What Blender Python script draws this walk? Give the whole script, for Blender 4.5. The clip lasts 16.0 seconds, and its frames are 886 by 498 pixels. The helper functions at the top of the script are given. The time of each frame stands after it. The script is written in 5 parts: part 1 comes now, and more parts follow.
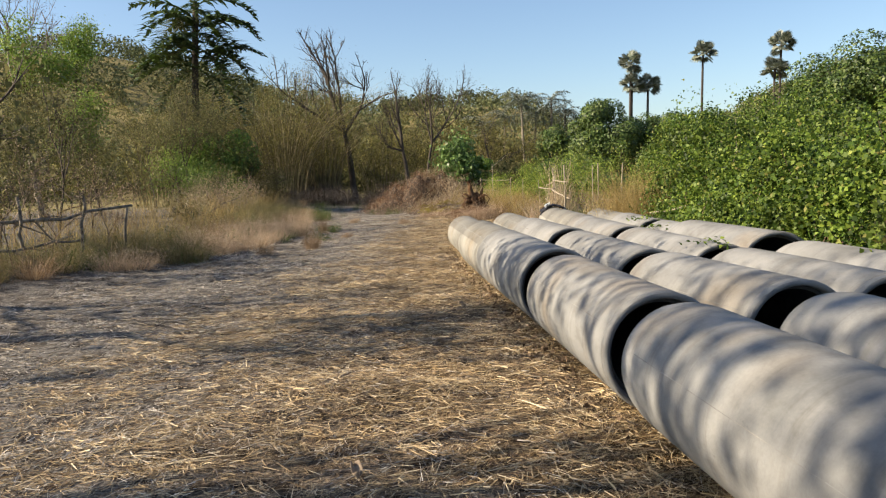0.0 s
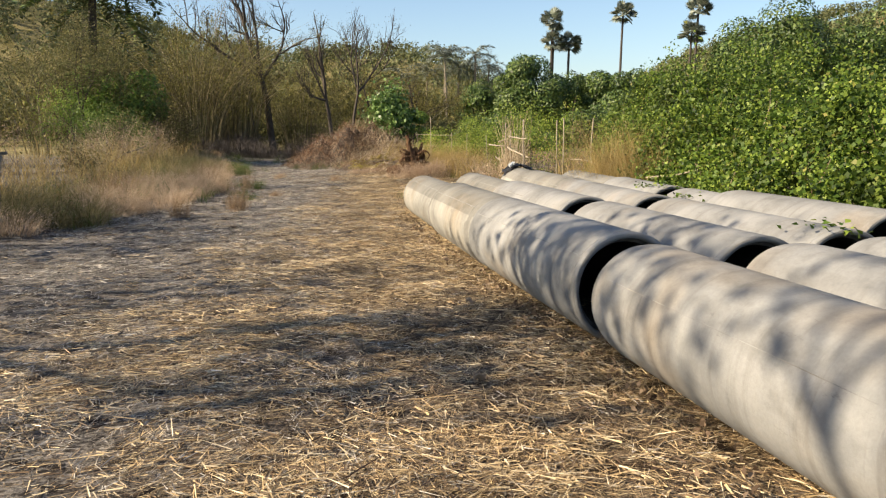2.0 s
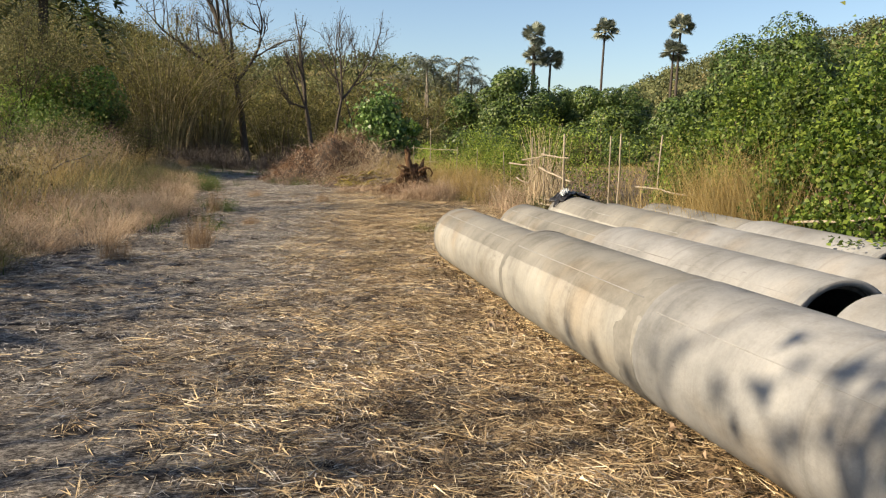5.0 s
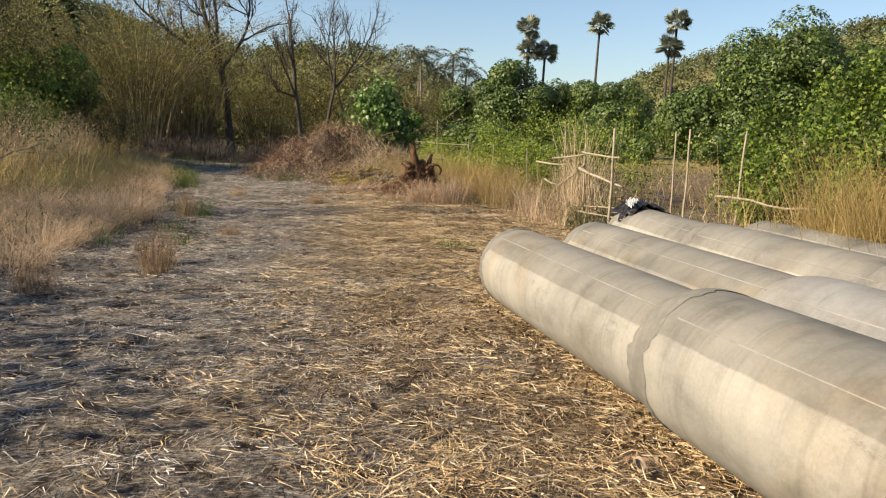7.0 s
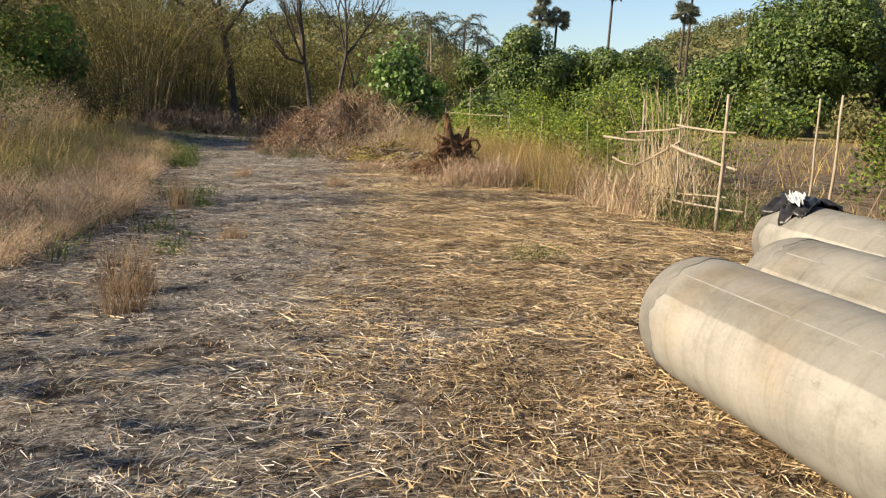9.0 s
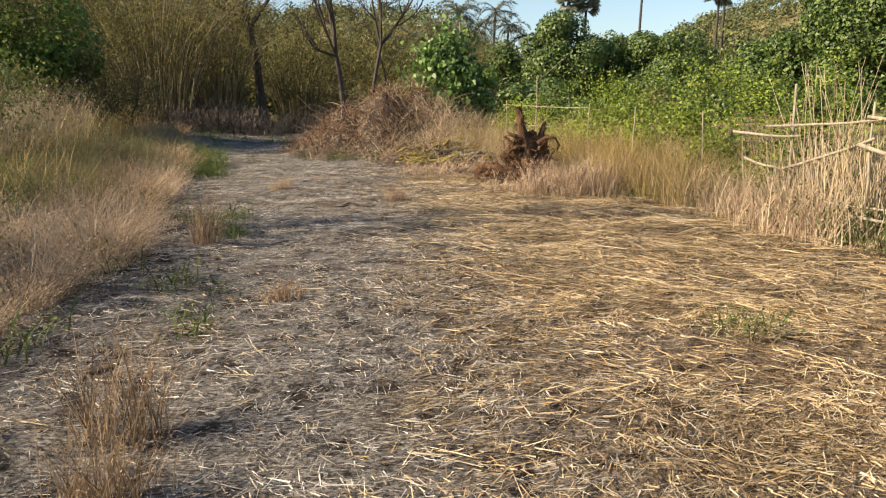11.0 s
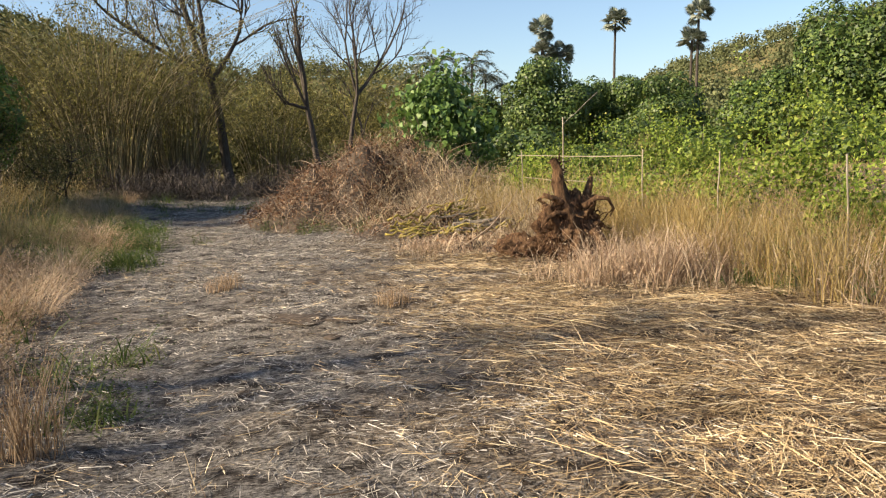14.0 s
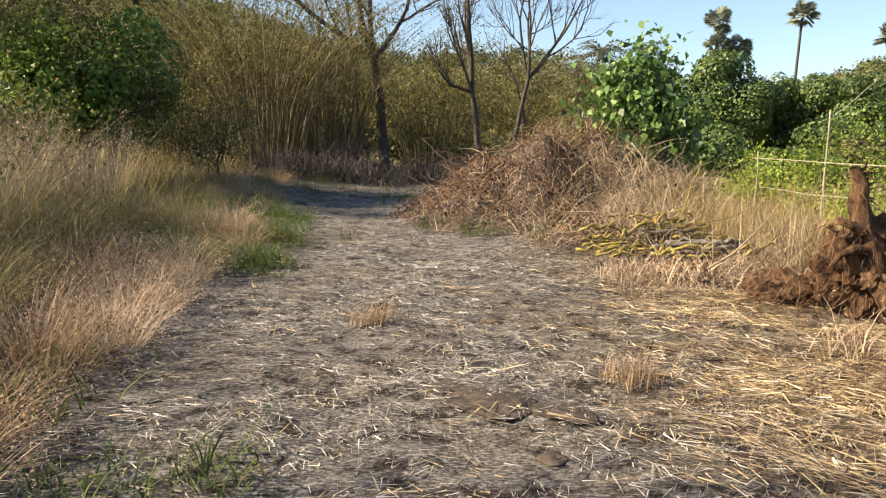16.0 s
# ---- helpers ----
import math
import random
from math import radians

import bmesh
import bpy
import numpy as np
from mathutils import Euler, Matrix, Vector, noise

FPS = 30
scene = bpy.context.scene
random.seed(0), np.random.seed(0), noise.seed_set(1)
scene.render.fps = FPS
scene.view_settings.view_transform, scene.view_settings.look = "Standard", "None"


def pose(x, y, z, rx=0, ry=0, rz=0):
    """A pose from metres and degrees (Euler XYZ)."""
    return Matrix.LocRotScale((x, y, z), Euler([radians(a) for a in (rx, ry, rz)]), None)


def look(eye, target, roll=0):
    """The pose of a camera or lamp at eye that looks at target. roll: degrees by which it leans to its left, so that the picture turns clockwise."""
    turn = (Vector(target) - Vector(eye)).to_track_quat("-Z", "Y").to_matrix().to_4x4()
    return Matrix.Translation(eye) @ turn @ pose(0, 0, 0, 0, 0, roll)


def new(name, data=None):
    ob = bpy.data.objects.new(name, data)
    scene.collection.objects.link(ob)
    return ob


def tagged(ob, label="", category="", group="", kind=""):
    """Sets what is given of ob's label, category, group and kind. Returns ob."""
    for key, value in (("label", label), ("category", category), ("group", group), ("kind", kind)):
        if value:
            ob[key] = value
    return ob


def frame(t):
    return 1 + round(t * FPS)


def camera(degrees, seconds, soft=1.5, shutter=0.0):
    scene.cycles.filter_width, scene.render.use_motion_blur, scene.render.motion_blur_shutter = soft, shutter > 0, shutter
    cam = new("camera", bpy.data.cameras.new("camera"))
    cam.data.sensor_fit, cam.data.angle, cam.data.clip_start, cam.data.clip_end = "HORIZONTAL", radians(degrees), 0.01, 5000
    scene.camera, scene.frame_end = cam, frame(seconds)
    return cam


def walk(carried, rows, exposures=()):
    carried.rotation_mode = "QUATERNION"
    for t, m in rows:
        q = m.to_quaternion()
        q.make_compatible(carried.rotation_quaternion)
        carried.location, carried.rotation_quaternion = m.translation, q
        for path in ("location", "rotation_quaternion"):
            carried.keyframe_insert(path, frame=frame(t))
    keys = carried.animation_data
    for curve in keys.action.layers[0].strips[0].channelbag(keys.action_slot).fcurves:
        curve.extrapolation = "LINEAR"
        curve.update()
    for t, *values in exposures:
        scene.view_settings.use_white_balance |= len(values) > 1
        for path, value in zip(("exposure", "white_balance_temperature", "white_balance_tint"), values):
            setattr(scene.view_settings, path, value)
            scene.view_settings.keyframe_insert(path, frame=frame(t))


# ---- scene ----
cam = camera(60.5, 16.0, soft=1.2)
METRES, EYE, TILT, LEAN, TURN = 22.1, 1.5, 0.0, 0.0, 0.0
ROWS = [
    (0.0, 0.0, 0.0, 0.0, -0.2, -5.27, 2.16),
    (0.5, -0.0054, 0.028, 0.0015, -2.56, -5.91, 2.69),
    (1.0, -0.0125, 0.0561, 0.0001, -4.47, -7.24, 1.99),
    (1.5, -0.0244, 0.084, -0.0006, -5.78, -8.27, 1.13),
    (2.0, -0.0327, 0.1113, -0.0013, -6.55, -8.75, 0.53),
    (2.5, -0.0403, 0.1428, -0.0004, -6.47, -8.67, 0.09),
    (3.0, -0.0413, 0.1715, -0.0006, -6.54, -8.48, -0.12),
    (3.5, -0.0447, 0.2016, 0.0005, -6.63, -8.07, -0.22),
    (4.0, -0.0473, 0.2309, -0.0, -7.21, -7.91, -0.28),
    (4.5, -0.0515, 0.2618, 0.0, -8.03, -7.81, -0.52),
    (7.0, -0.0621, 0.421, -0.0001, -9.38, -8.24, -1.84),
    (7.5, -0.0651, 0.4527, -0.0005, -9.3, -9.27, -1.85),
    (8.0, -0.0687, 0.4847, -0.0012, -9.12, -10.24, -1.83),
    (10.5, -0.0892, 0.6441, -0.0011, -8.3, -10.67, -0.9),
    (11.0, -0.0954, 0.675, 0.0002, -7.23, -11.1, -0.23),
    (11.5, -0.0969, 0.7064, -0.0004, -6.57, -10.95, 0.44),
    (12.0, -0.0984, 0.7379, 0.0006, -6.8, -10.27, 0.48),
    (12.5, -0.0951, 0.7698, 0.0006, -8.56, -7.56, 0.85),
    (13.0, -0.0931, 0.8012, 0.0005, -11.19, -7.25, 0.48),
    (13.5, -0.0901, 0.8282, -0.0003, -11.26, -7.87, 1.05),
    (14.0, -0.0915, 0.861, 0.0002, -9.08, -7.24, 1.87),
    (14.5, -0.0925, 0.8934, -0.0007, -7.39, -7.5, 2.14),
    (15.0, -0.0995, 0.9267, 0.0002, -4.92, -7.8, 1.77),
    (15.5, -0.1045, 0.9572, 0.0, -2.03, -7.82, 0.86),
    (16.0, -0.1104, 0.9879, -0.0001, 2.14, -7.89, -1.37),
]
walk(cam, [(t, pose(0, 0, EYE, TILT, LEAN, TURN) @ pose(METRES * x, METRES * y, METRES * z, 90 + pitch, roll, yaw)) for t, x, y, z, yaw, pitch, roll in ROWS],
     [(0.0, 1.14, 6460, 10), (1.5, 1.2, 6560, 10), (3.0, 1.24, 6710, 10), (4.0, 1.14, 6660, 10), (7.0, 1.04, 6660, 10), (8.0, 1.06, 6660, 10), (10.5, 1.2, 6710, 10), (14.0, 1.24, 6660, 10), (15.5, 1.32, 6610, 10), (16.0, 1.48, 6660, 10)])


# ---- world, sun, exposure ----
SUN_AZ, SUN_EL = -98.0, 32.0      # degrees right of straight ahead, degrees up
sun_way = Vector((math.sin(radians(SUN_AZ)) * math.cos(radians(SUN_EL)), math.cos(radians(SUN_AZ)) * math.cos(radians(SUN_EL)), math.sin(radians(SUN_EL))))
world = bpy.data.worlds.new("sky")
scene.world = world
world.use_nodes = True
wn = world.node_tree.nodes
sky = wn.new("ShaderNodeTexSky")
sky.sky_type = "NISHITA"
sky.sun_disc = False
sky.sun_elevation = radians(SUN_EL)
sky.sun_rotation = radians(SUN_AZ)
sky.air_density, sky.dust_density, sky.ozone_density = 1.0, 0.9, 2.2
wn["Background"].inputs["Strength"].default_value = 0.08
world.node_tree.links.new(sky.outputs[0], wn["Background"].inputs["Color"])
sun = new("sun", bpy.data.lights.new("sun", "SUN"))
sun.data.energy, sun.data.angle, sun.data.color = 5.0, radians(0.55), (1.0, 0.83, 0.6)
sun.matrix_world = look(sun_way * 100, (0, 0, 0))

rng = np.random.default_rng(7)
TAU = 2 * math.pi


# ---- materials ----
def material(name, rough=0.8, spec=0.3):
    m = bpy.data.materials.new(name)
    m.use_nodes = True
    b = m.node_tree.nodes["Principled BSDF"]
    b.inputs["Roughness"].default_value = rough
    b.inputs["Specular IOR Level"].default_value = spec
    return m, m.node_tree.nodes, m.node_tree.links, b


def ramp(nodes, stops):
    r = nodes.new("ShaderNodeValToRGB")
    e = r.color_ramp.elements
    while len(e) < len(stops):
        e.new(0.5)
    for el, (p, c) in zip(e, stops):
        el.position, el.color = p, (*c, 1)
    return r


def noise_node(nodes, links, scale, detail=4, rough=0.6, stretch=None, vec=None):
    n = nodes.new("ShaderNodeTexNoise")
    n.inputs["Scale"].default_value, n.inputs["Detail"].default_value, n.inputs["Roughness"].default_value = scale, detail, rough
    co = nodes.new("ShaderNodeTexCoord")
    src = vec or co.outputs["Object"]
    if stretch:
        mp = nodes.new("ShaderNodeMapping")
        mp.inputs["Scale"].default_value = stretch
        links.new(src, mp.inputs[0])
        src = mp.outputs[0]
    links.new(src, n.inputs["Vector"])
    return n


def mixed(nodes, links, kind, fac, a, b):
    m = nodes.new("ShaderNodeMix")
    m.data_type, m.blend_type = "RGBA", kind
    for sock, v in ((m.inputs[0], fac), (m.inputs[6], a), (m.inputs[7], b)):
        if isinstance(v, (int, float)):
            sock.default_value = v
        elif isinstance(v, tuple):
            sock.default_value = (*v, 1)
        else:
            links.new(v, sock)
    return m.outputs[2]


def island_material(name, stops, rough=0.7, spec=0.25, through_light=0.0, patch=2.0, patch_amt=0.5):
    """Blades, leaves and twigs: each piece takes its own tone, and broad patches drift in brightness."""
    m, n, l, b = material(name, rough, spec)
    g = n.new("ShaderNodeNewGeometry")
    r = ramp(n, stops)
    l.new(g.outputs["Random Per Island"], r.inputs[0])
    big = noise_node(n, l, patch, 2, 0.5)
    tone = ramp(n, [(0.3, (1 - patch_amt,) * 3), (0.7, (1, 1, 1))])
    l.new(big.outputs[0], tone.inputs[0])
    col = mixed(n, l, "MULTIPLY", 1.0, r.outputs[0], tone.outputs[0])
    l.new(col, b.inputs["Base Color"])
    if through_light:
        t = n.new("ShaderNodeBsdfTranslucent")
        s = n.new("ShaderNodeMixShader")
        s.inputs[0].default_value = through_light
        l.new(col, t.inputs[0])
        l.new(b.outputs[0], s.inputs[1])
        l.new(t.outputs[0], s.inputs[2])
        l.new(s.outputs[0], n["Material Output"].inputs[0])
    return m


def bark_material(name, dark, light, scale=6.0):
    m, n, l, b = material(name, 0.9, 0.15)
    t = noise_node(n, l, scale, 6, 0.7, (3, 3, 0.6))
    r = ramp(n, [(0.3, dark), (0.7, light)])
    l.new(t.outputs[0], r.inputs[0])
    l.new(r.outputs[0], b.inputs["Base Color"])
    bump = n.new("ShaderNodeBump")
    bump.inputs["Strength"].default_value, bump.inputs["Distance"].default_value = 0.6, 0.03
    l.new(t.outputs[0], bump.inputs["Height"])
    l.new(bump.outputs[0], b.inputs["Normal"])
    return m


def ground_material():
    m, n, l, b = material("litter_soil", 0.95, 0.1)
    fibre = noise_node(n, l, 34, 8, 0.78, (0.8, 1.6, 1))
    fibre2 = noise_node(n, l, 42, 6, 0.74, (1.8, 0.7, 1))
    patch = noise_node(n, l, 0.55, 5, 0.6)
    straw = ramp(n, [(0.48, (0.035, 0.025, 0.016)), (0.57, (0.26, 0.185, 0.105)), (0.7, (0.66, 0.51, 0.31))])
    mx = n.new("ShaderNodeMath")
    mx.operation = "MAXIMUM"
    l.new(fibre.outputs[0], mx.inputs[0])
    l.new(fibre2.outputs[0], mx.inputs[1])
    l.new(mx.outputs[0], straw.inputs[0])
    soil = ramp(n, [(0.44, (0.045, 0.041, 0.039)), (0.62, (0.31, 0.29, 0.265)), (0.75, (0.54, 0.51, 0.465))])
    l.new(fibre.outputs[0], soil.inputs[0])
    where = ramp(n, [(0.42, (0, 0, 0)), (0.6, (1, 1, 1))])
    l.new(patch.outputs[0], where.inputs[0])
    # the bare strip of soil along the grass bank
    co = n.new("ShaderNodeTexCoord")
    sep = n.new("ShaderNodeSeparateXYZ")
    l.new(co.outputs["Object"], sep.inputs[0])
    strip = n.new("ShaderNodeMapRange")
    strip.inputs[1].default_value, strip.inputs[2].default_value = 0.2, -2.4
    l.new(sep.outputs[0], strip.inputs[0])
    add = n.new("ShaderNodeMath")
    add.operation, add.use_clamp = "MULTIPLY_ADD", True
    l.new(strip.outputs[0], add.inputs[0])
    add.inputs[1].default_value = 0.8
    scl = n.new("ShaderNodeMath")
    scl.operation = "MULTIPLY"
    scl.inputs[1].default_value = 0.45
    l.new(where.outputs[0], scl.inputs[0])
    l.new(scl.outputs[0], add.inputs[2])
    near = mixed(n, l, "MIX", add.outputs[0], straw.outputs[0], soil.outputs[0])
    crumb = noise_node(n, l, 4.5, 7, 0.72)
    dark = ramp(n, [(0.4, (0.24, 0.22, 0.21)), (0.5, (0.95, 0.95, 0.95)), (0.64, (1.3, 1.27, 1.22))])
    l.new(crumb.outputs[0], dark.inputs[0])
    near = mixed(n, l, "MULTIPLY", 1.0, near, dark.outputs[0])
    # dry pasture farther off
    far = ramp(n, [(0.35, (0.09, 0.085, 0.035)), (0.65, (0.24, 0.2, 0.09))])
    wide = noise_node(n, l, 0.05, 5, 0.6)
    l.new(wide.outputs[0], far.inputs[0])
    dist = n.new("ShaderNodeMapRange")
    dist.inputs[1].default_value, dist.inputs[2].default_value = 46, 62
    l.new(sep.outputs[1], dist.inputs[0])
    col = mixed(n, l, "MIX", dist.outputs[0], near, far.outputs[0])
    l.new(col, b.inputs["Base Color"])
    bump = n.new("ShaderNodeBump")
    bump.inputs["Strength"].default_value, bump.inputs["Distance"].default_value = 0.8, 0.03
    l.new(mx.outputs[0], bump.inputs["Height"])
    l.new(bump.outputs[0], b.inputs["Normal"])
    return m


def concrete_material(name, wash=False):
    m, n, l, b = material(name, 0.82, 0.25)
    oi = n.new("ShaderNodeObjectInfo")
    co = n.new("ShaderNodeTexCoord")
    off = n.new("ShaderNodeVectorMath")
    off.operation = "MULTIPLY_ADD"
    l.new(oi.outputs["Random"], off.inputs[0])
    off.inputs[1].default_value = (37, 11, 23)
    l.new(co.outputs["Object"], off.inputs[2])
    v = off.outputs[0]
    stain = noise_node(n, l, 1.3, 6, 0.6, (1, 1, 1), v)
    pore = noise_node(n, l, 55, 5, 0.7, None, v)
    scuff = noise_node(n, l, 9, 6, 0.75, (2, 0.4, 1), v)
    warm = noise_node(n, l, 1.1, 3, 0.5, (1, 1, 1), v)
    base = ramp(n, [(0.3, (0.14, 0.144, 0.146)), (0.5, (0.205, 0.209, 0.21)), (0.75, (0.27, 0.273, 0.272))])
    l.new(stain.outputs[0], base.inputs[0])
    tan = ramp(n, [(0.56, (1, 1, 1)), (0.74, (1.0, 0.85, 0.68))])
    l.new(warm.outputs[0], tan.inputs[0])
    col = mixed(n, l, "MULTIPLY", 0.8, base.outputs[0], tan.outputs[0])
    mark = ramp(n, [(0.26, (0.42, 0.4, 0.38)), (0.36, (1, 1, 1))])
    l.new(scuff.outputs[0], mark.inputs[0])
    col = mixed(n, l, "MULTIPLY", 0.7, col, mark.outputs[0])
    blotch = noise_node(n, l, 2.6, 7, 0.68, (1, 0.6, 1), v)
    damp = ramp(n, [(0.34, (0.66, 0.65, 0.63)), (0.5, (1, 1, 1)), (0.7, (1.12, 1.11, 1.08))])
    l.new(blotch.outputs[0], damp.inputs[0])
    col = mixed(n, l, "MULTIPLY", 0.8, col, damp.outputs[0])
    fine = ramp(n, [(0.3, (0.88,) * 3), (0.6, (1, 1, 1))])
    l.new(pore.outputs[0], fine.inputs[0])
    col = mixed(n, l, "MULTIPLY", 1.0, col, fine.outputs[0])
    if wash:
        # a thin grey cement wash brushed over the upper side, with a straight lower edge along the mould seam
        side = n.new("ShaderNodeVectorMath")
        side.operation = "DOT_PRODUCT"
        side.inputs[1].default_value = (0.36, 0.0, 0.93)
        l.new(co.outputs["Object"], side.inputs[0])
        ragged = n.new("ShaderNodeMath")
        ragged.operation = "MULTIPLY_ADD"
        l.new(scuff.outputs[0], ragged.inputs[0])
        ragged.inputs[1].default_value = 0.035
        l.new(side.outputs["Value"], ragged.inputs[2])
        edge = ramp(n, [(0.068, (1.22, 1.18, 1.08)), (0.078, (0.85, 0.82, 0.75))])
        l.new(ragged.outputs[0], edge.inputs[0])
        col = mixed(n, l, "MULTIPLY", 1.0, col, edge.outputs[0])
    streak = noise_node(n, l, 2.2, 5, 0.65, (0.35, 5.0, 0.35), v)
    drip = ramp(n, [(0.3, (0.72, 0.7, 0.67)), (0.46, (1, 1, 1)), (0.66, (1.06, 1.05, 1.03))])
    l.new(streak.outputs[0], drip.inputs[0])
    col = mixed(n, l, "MULTIPLY", 0.7, col, drip.outputs[0])
    l.new(col, b.inputs["Base Color"])
    bump = n.new("ShaderNodeBump")
    bump.inputs["Strength"].default_value, bump.inputs["Distance"].default_value = 0.25, 0.006
    l.new(pore.outputs[0], bump.inputs["Height"])
    l.new(bump.outputs[0], b.inputs["Normal"])
    return m


def rough_material(name, stops, scale, rough=0.9, bump_d=0.02, stretch=None):
    m, n, l, b = material(name, rough, 0.2)
    t = noise_node(n, l, scale, 8, 0.7, stretch)
    r = ramp(n, stops)
    l.new(t.outputs[0], r.inputs[0])
    l.new(r.outputs[0], b.inputs["Base Color"])
    bump = n.new("ShaderNodeBump")
    bump.inputs["Strength"].default_value, bump.inputs["Distance"].default_value = 0.7, bump_d
    l.new(t.outputs[0], bump.inputs["Height"])
    l.new(bump.outputs[0], b.inputs["Normal"])
    return m


M_GROUND = ground_material()
M_CONCRETE = concrete_material("cast_concrete")
M_WASHED = concrete_material("washed_concrete", True)
M_DAMP = rough_material("damp_cement", [(0.35, (0.12, 0.118, 0.108)), (0.65, (0.185, 0.18, 0.165))], 7, 0.9, 0.004)
# concrete darkened to paint in the shade inside the pipes
M_BORESHADE = rough_material("shade_dark_concrete", [(0.3, (0.05, 0.05, 0.048)), (0.7, (0.13, 0.125, 0.115))], 25, 0.9, 0.006)
M_STRAW = island_material("straw", [(0.0, (0.05, 0.03, 0.018)), (0.25, (0.17, 0.11, 0.06)), (0.5, (0.47, 0.335, 0.175)), (0.8, (0.74, 0.57, 0.32)), (1.0, (0.9, 0.78, 0.55))], 0.55, 0.35, 0.05, 1.1, 0.5)
M_PALE = island_material("grey_straw", [(0.0, (0.07, 0.06, 0.05)), (0.3, (0.26, 0.235, 0.2)), (0.62, (0.62, 0.57, 0.49)), (1.0, (0.86, 0.81, 0.73))], 0.7, 0.2, 0.1, 0.8, 0.5)
M_GRASS = island_material("feathery_dry_grass", [(0.0, (0.16, 0.1, 0.06)), (0.5, (0.4, 0.28, 0.17)), (1.0, (0.64, 0.49, 0.33))], 0.8, 0.1, 0.3, 0.5, 0.5)
M_PINK = island_material("pinkish_seed_grass", [(0.0, (0.28, 0.2, 0.13)), (0.5, (0.52, 0.4, 0.28)), (1.0, (0.74, 0.6, 0.45))], 0.8, 0.1, 0.35, 0.6, 0.4)
M_DUSTY = island_material("dusty_green_grass", [(0.0, (0.12, 0.1, 0.045)), (0.5, (0.26, 0.23, 0.11)), (1.0, (0.42, 0.37, 0.2))], 0.8, 0.1, 0.3, 0.6, 0.4)
M_GOLD = island_material("golden_grass", [(0.0, (0.29, 0.195, 0.065)), (0.5, (0.48, 0.36, 0.145)), (1.0, (0.64, 0.51, 0.25))], 0.75, 0.15, 0.35, 0.7, 0.35)
M_WEED = island_material("green_weed", [(0.0, (0.05, 0.09, 0.02)), (0.6, (0.11, 0.16, 0.04)), (1.0, (0.2, 0.22, 0.07))], 0.7, 0.2, 0.3, 1.0, 0.4)
M_VINE = island_material("creeper_leaf", [(0.0, (0.025, 0.055, 0.01)), (0.45, (0.115, 0.2, 0.028)), (0.96, (0.31, 0.41, 0.065)), (1.0, (0.4, 0.36, 0.11))], 0.55, 0.3, 0.4, 1.6, 0.65)
# the same creeper as M_VINE, with sunlight brightened into its yellow-green tones
M_SUNVINE = island_material("sunlit_creeper_leaf", [(0.0, (0.05, 0.09, 0.014)), (0.45, (0.21, 0.31, 0.042)), (0.96, (0.42, 0.5, 0.085)), (1.0, (0.45, 0.36, 0.12))], 0.55, 0.3, 0.4, 1.4, 0.6)
M_DARKLEAF = island_material("dark_leaf", [(0.0, (0.07, 0.14, 0.024)), (0.7, (0.18, 0.3, 0.05)), (1.0, (0.36, 0.47, 0.095))], 0.5, 0.35, 0.4, 0.6, 0.45)
M_MANGO = island_material("mango_leaf", [(0.0, (0.025, 0.05, 0.012)), (0.6, (0.075, 0.13, 0.026)), (1.0, (0.19, 0.25, 0.06))], 0.5, 0.35, 0.15, 0.35, 0.4)
M_BIGLEAF = island_material("broad_leaf", [(0.0, (0.05, 0.1, 0.025)), (0.6, (0.11, 0.2, 0.045)), (1.0, (0.22, 0.33, 0.09))], 0.45, 0.4, 0.25, 0.9, 0.3)
M_LIME = island_material("light_green_leaf", [(0.0, (0.12, 0.2, 0.03)), (0.6, (0.22, 0.34, 0.055)), (1.0, (0.36, 0.44, 0.1))], 0.5, 0.35, 0.4, 0.7, 0.4)
M_OLIVE = island_material("olive_leaf", [(0.0, (0.055, 0.058, 0.018)), (0.5, (0.165, 0.155, 0.045)), (1.0, (0.35, 0.31, 0.1))], 0.7, 0.2, 0.3, 0.45, 0.6)
M_SHRUB = island_material("grey_green_leaf", [(0.0, (0.08, 0.09, 0.032)), (0.6, (0.17, 0.17, 0.065)), (1.0, (0.33, 0.29, 0.13))], 0.7, 0.2, 0.3, 0.5, 0.5)
M_WOODS = island_material("far_leaf", [(0.0, (0.075, 0.09, 0.04)), (0.5, (0.15, 0.17, 0.075)), (1.0, (0.25, 0.26, 0.13))], 0.85, 0.1, 0.15, 0.03, 0.5)
M_PALM = island_material("palm_leaf", [(0.0, (0.07, 0.09, 0.06)), (0.5, (0.2, 0.235, 0.17)), (1.0, (0.46, 0.48, 0.42))], 0.65, 0.3, 0.2, 0.5, 0.3)
M_TWIG = island_material("dry_twig", [(0.0, (0.08, 0.055, 0.038)), (0.5, (0.24, 0.17, 0.12)), (1.0, (0.42, 0.33, 0.25))], 0.8, 0.2, 0.0, 1.0, 0.5)
# dry twig in darker tones that stand for the shade of the trees
M_SHADETWIG = island_material("tree_shaded_twig", [(0.0, (0.04, 0.033, 0.028)), (0.5, (0.11, 0.092, 0.078)), (1.0, (0.24, 0.205, 0.175))], 0.85, 0.15, 0.0, 1.0, 0.5)
M_RUSSET = island_material("russet_brush", [(0.0, (0.22, 0.145, 0.095)), (0.5, (0.5, 0.365, 0.25)), (1.0, (0.74, 0.6, 0.44))], 0.85, 0.15, 0.1, 0.8, 0.5)
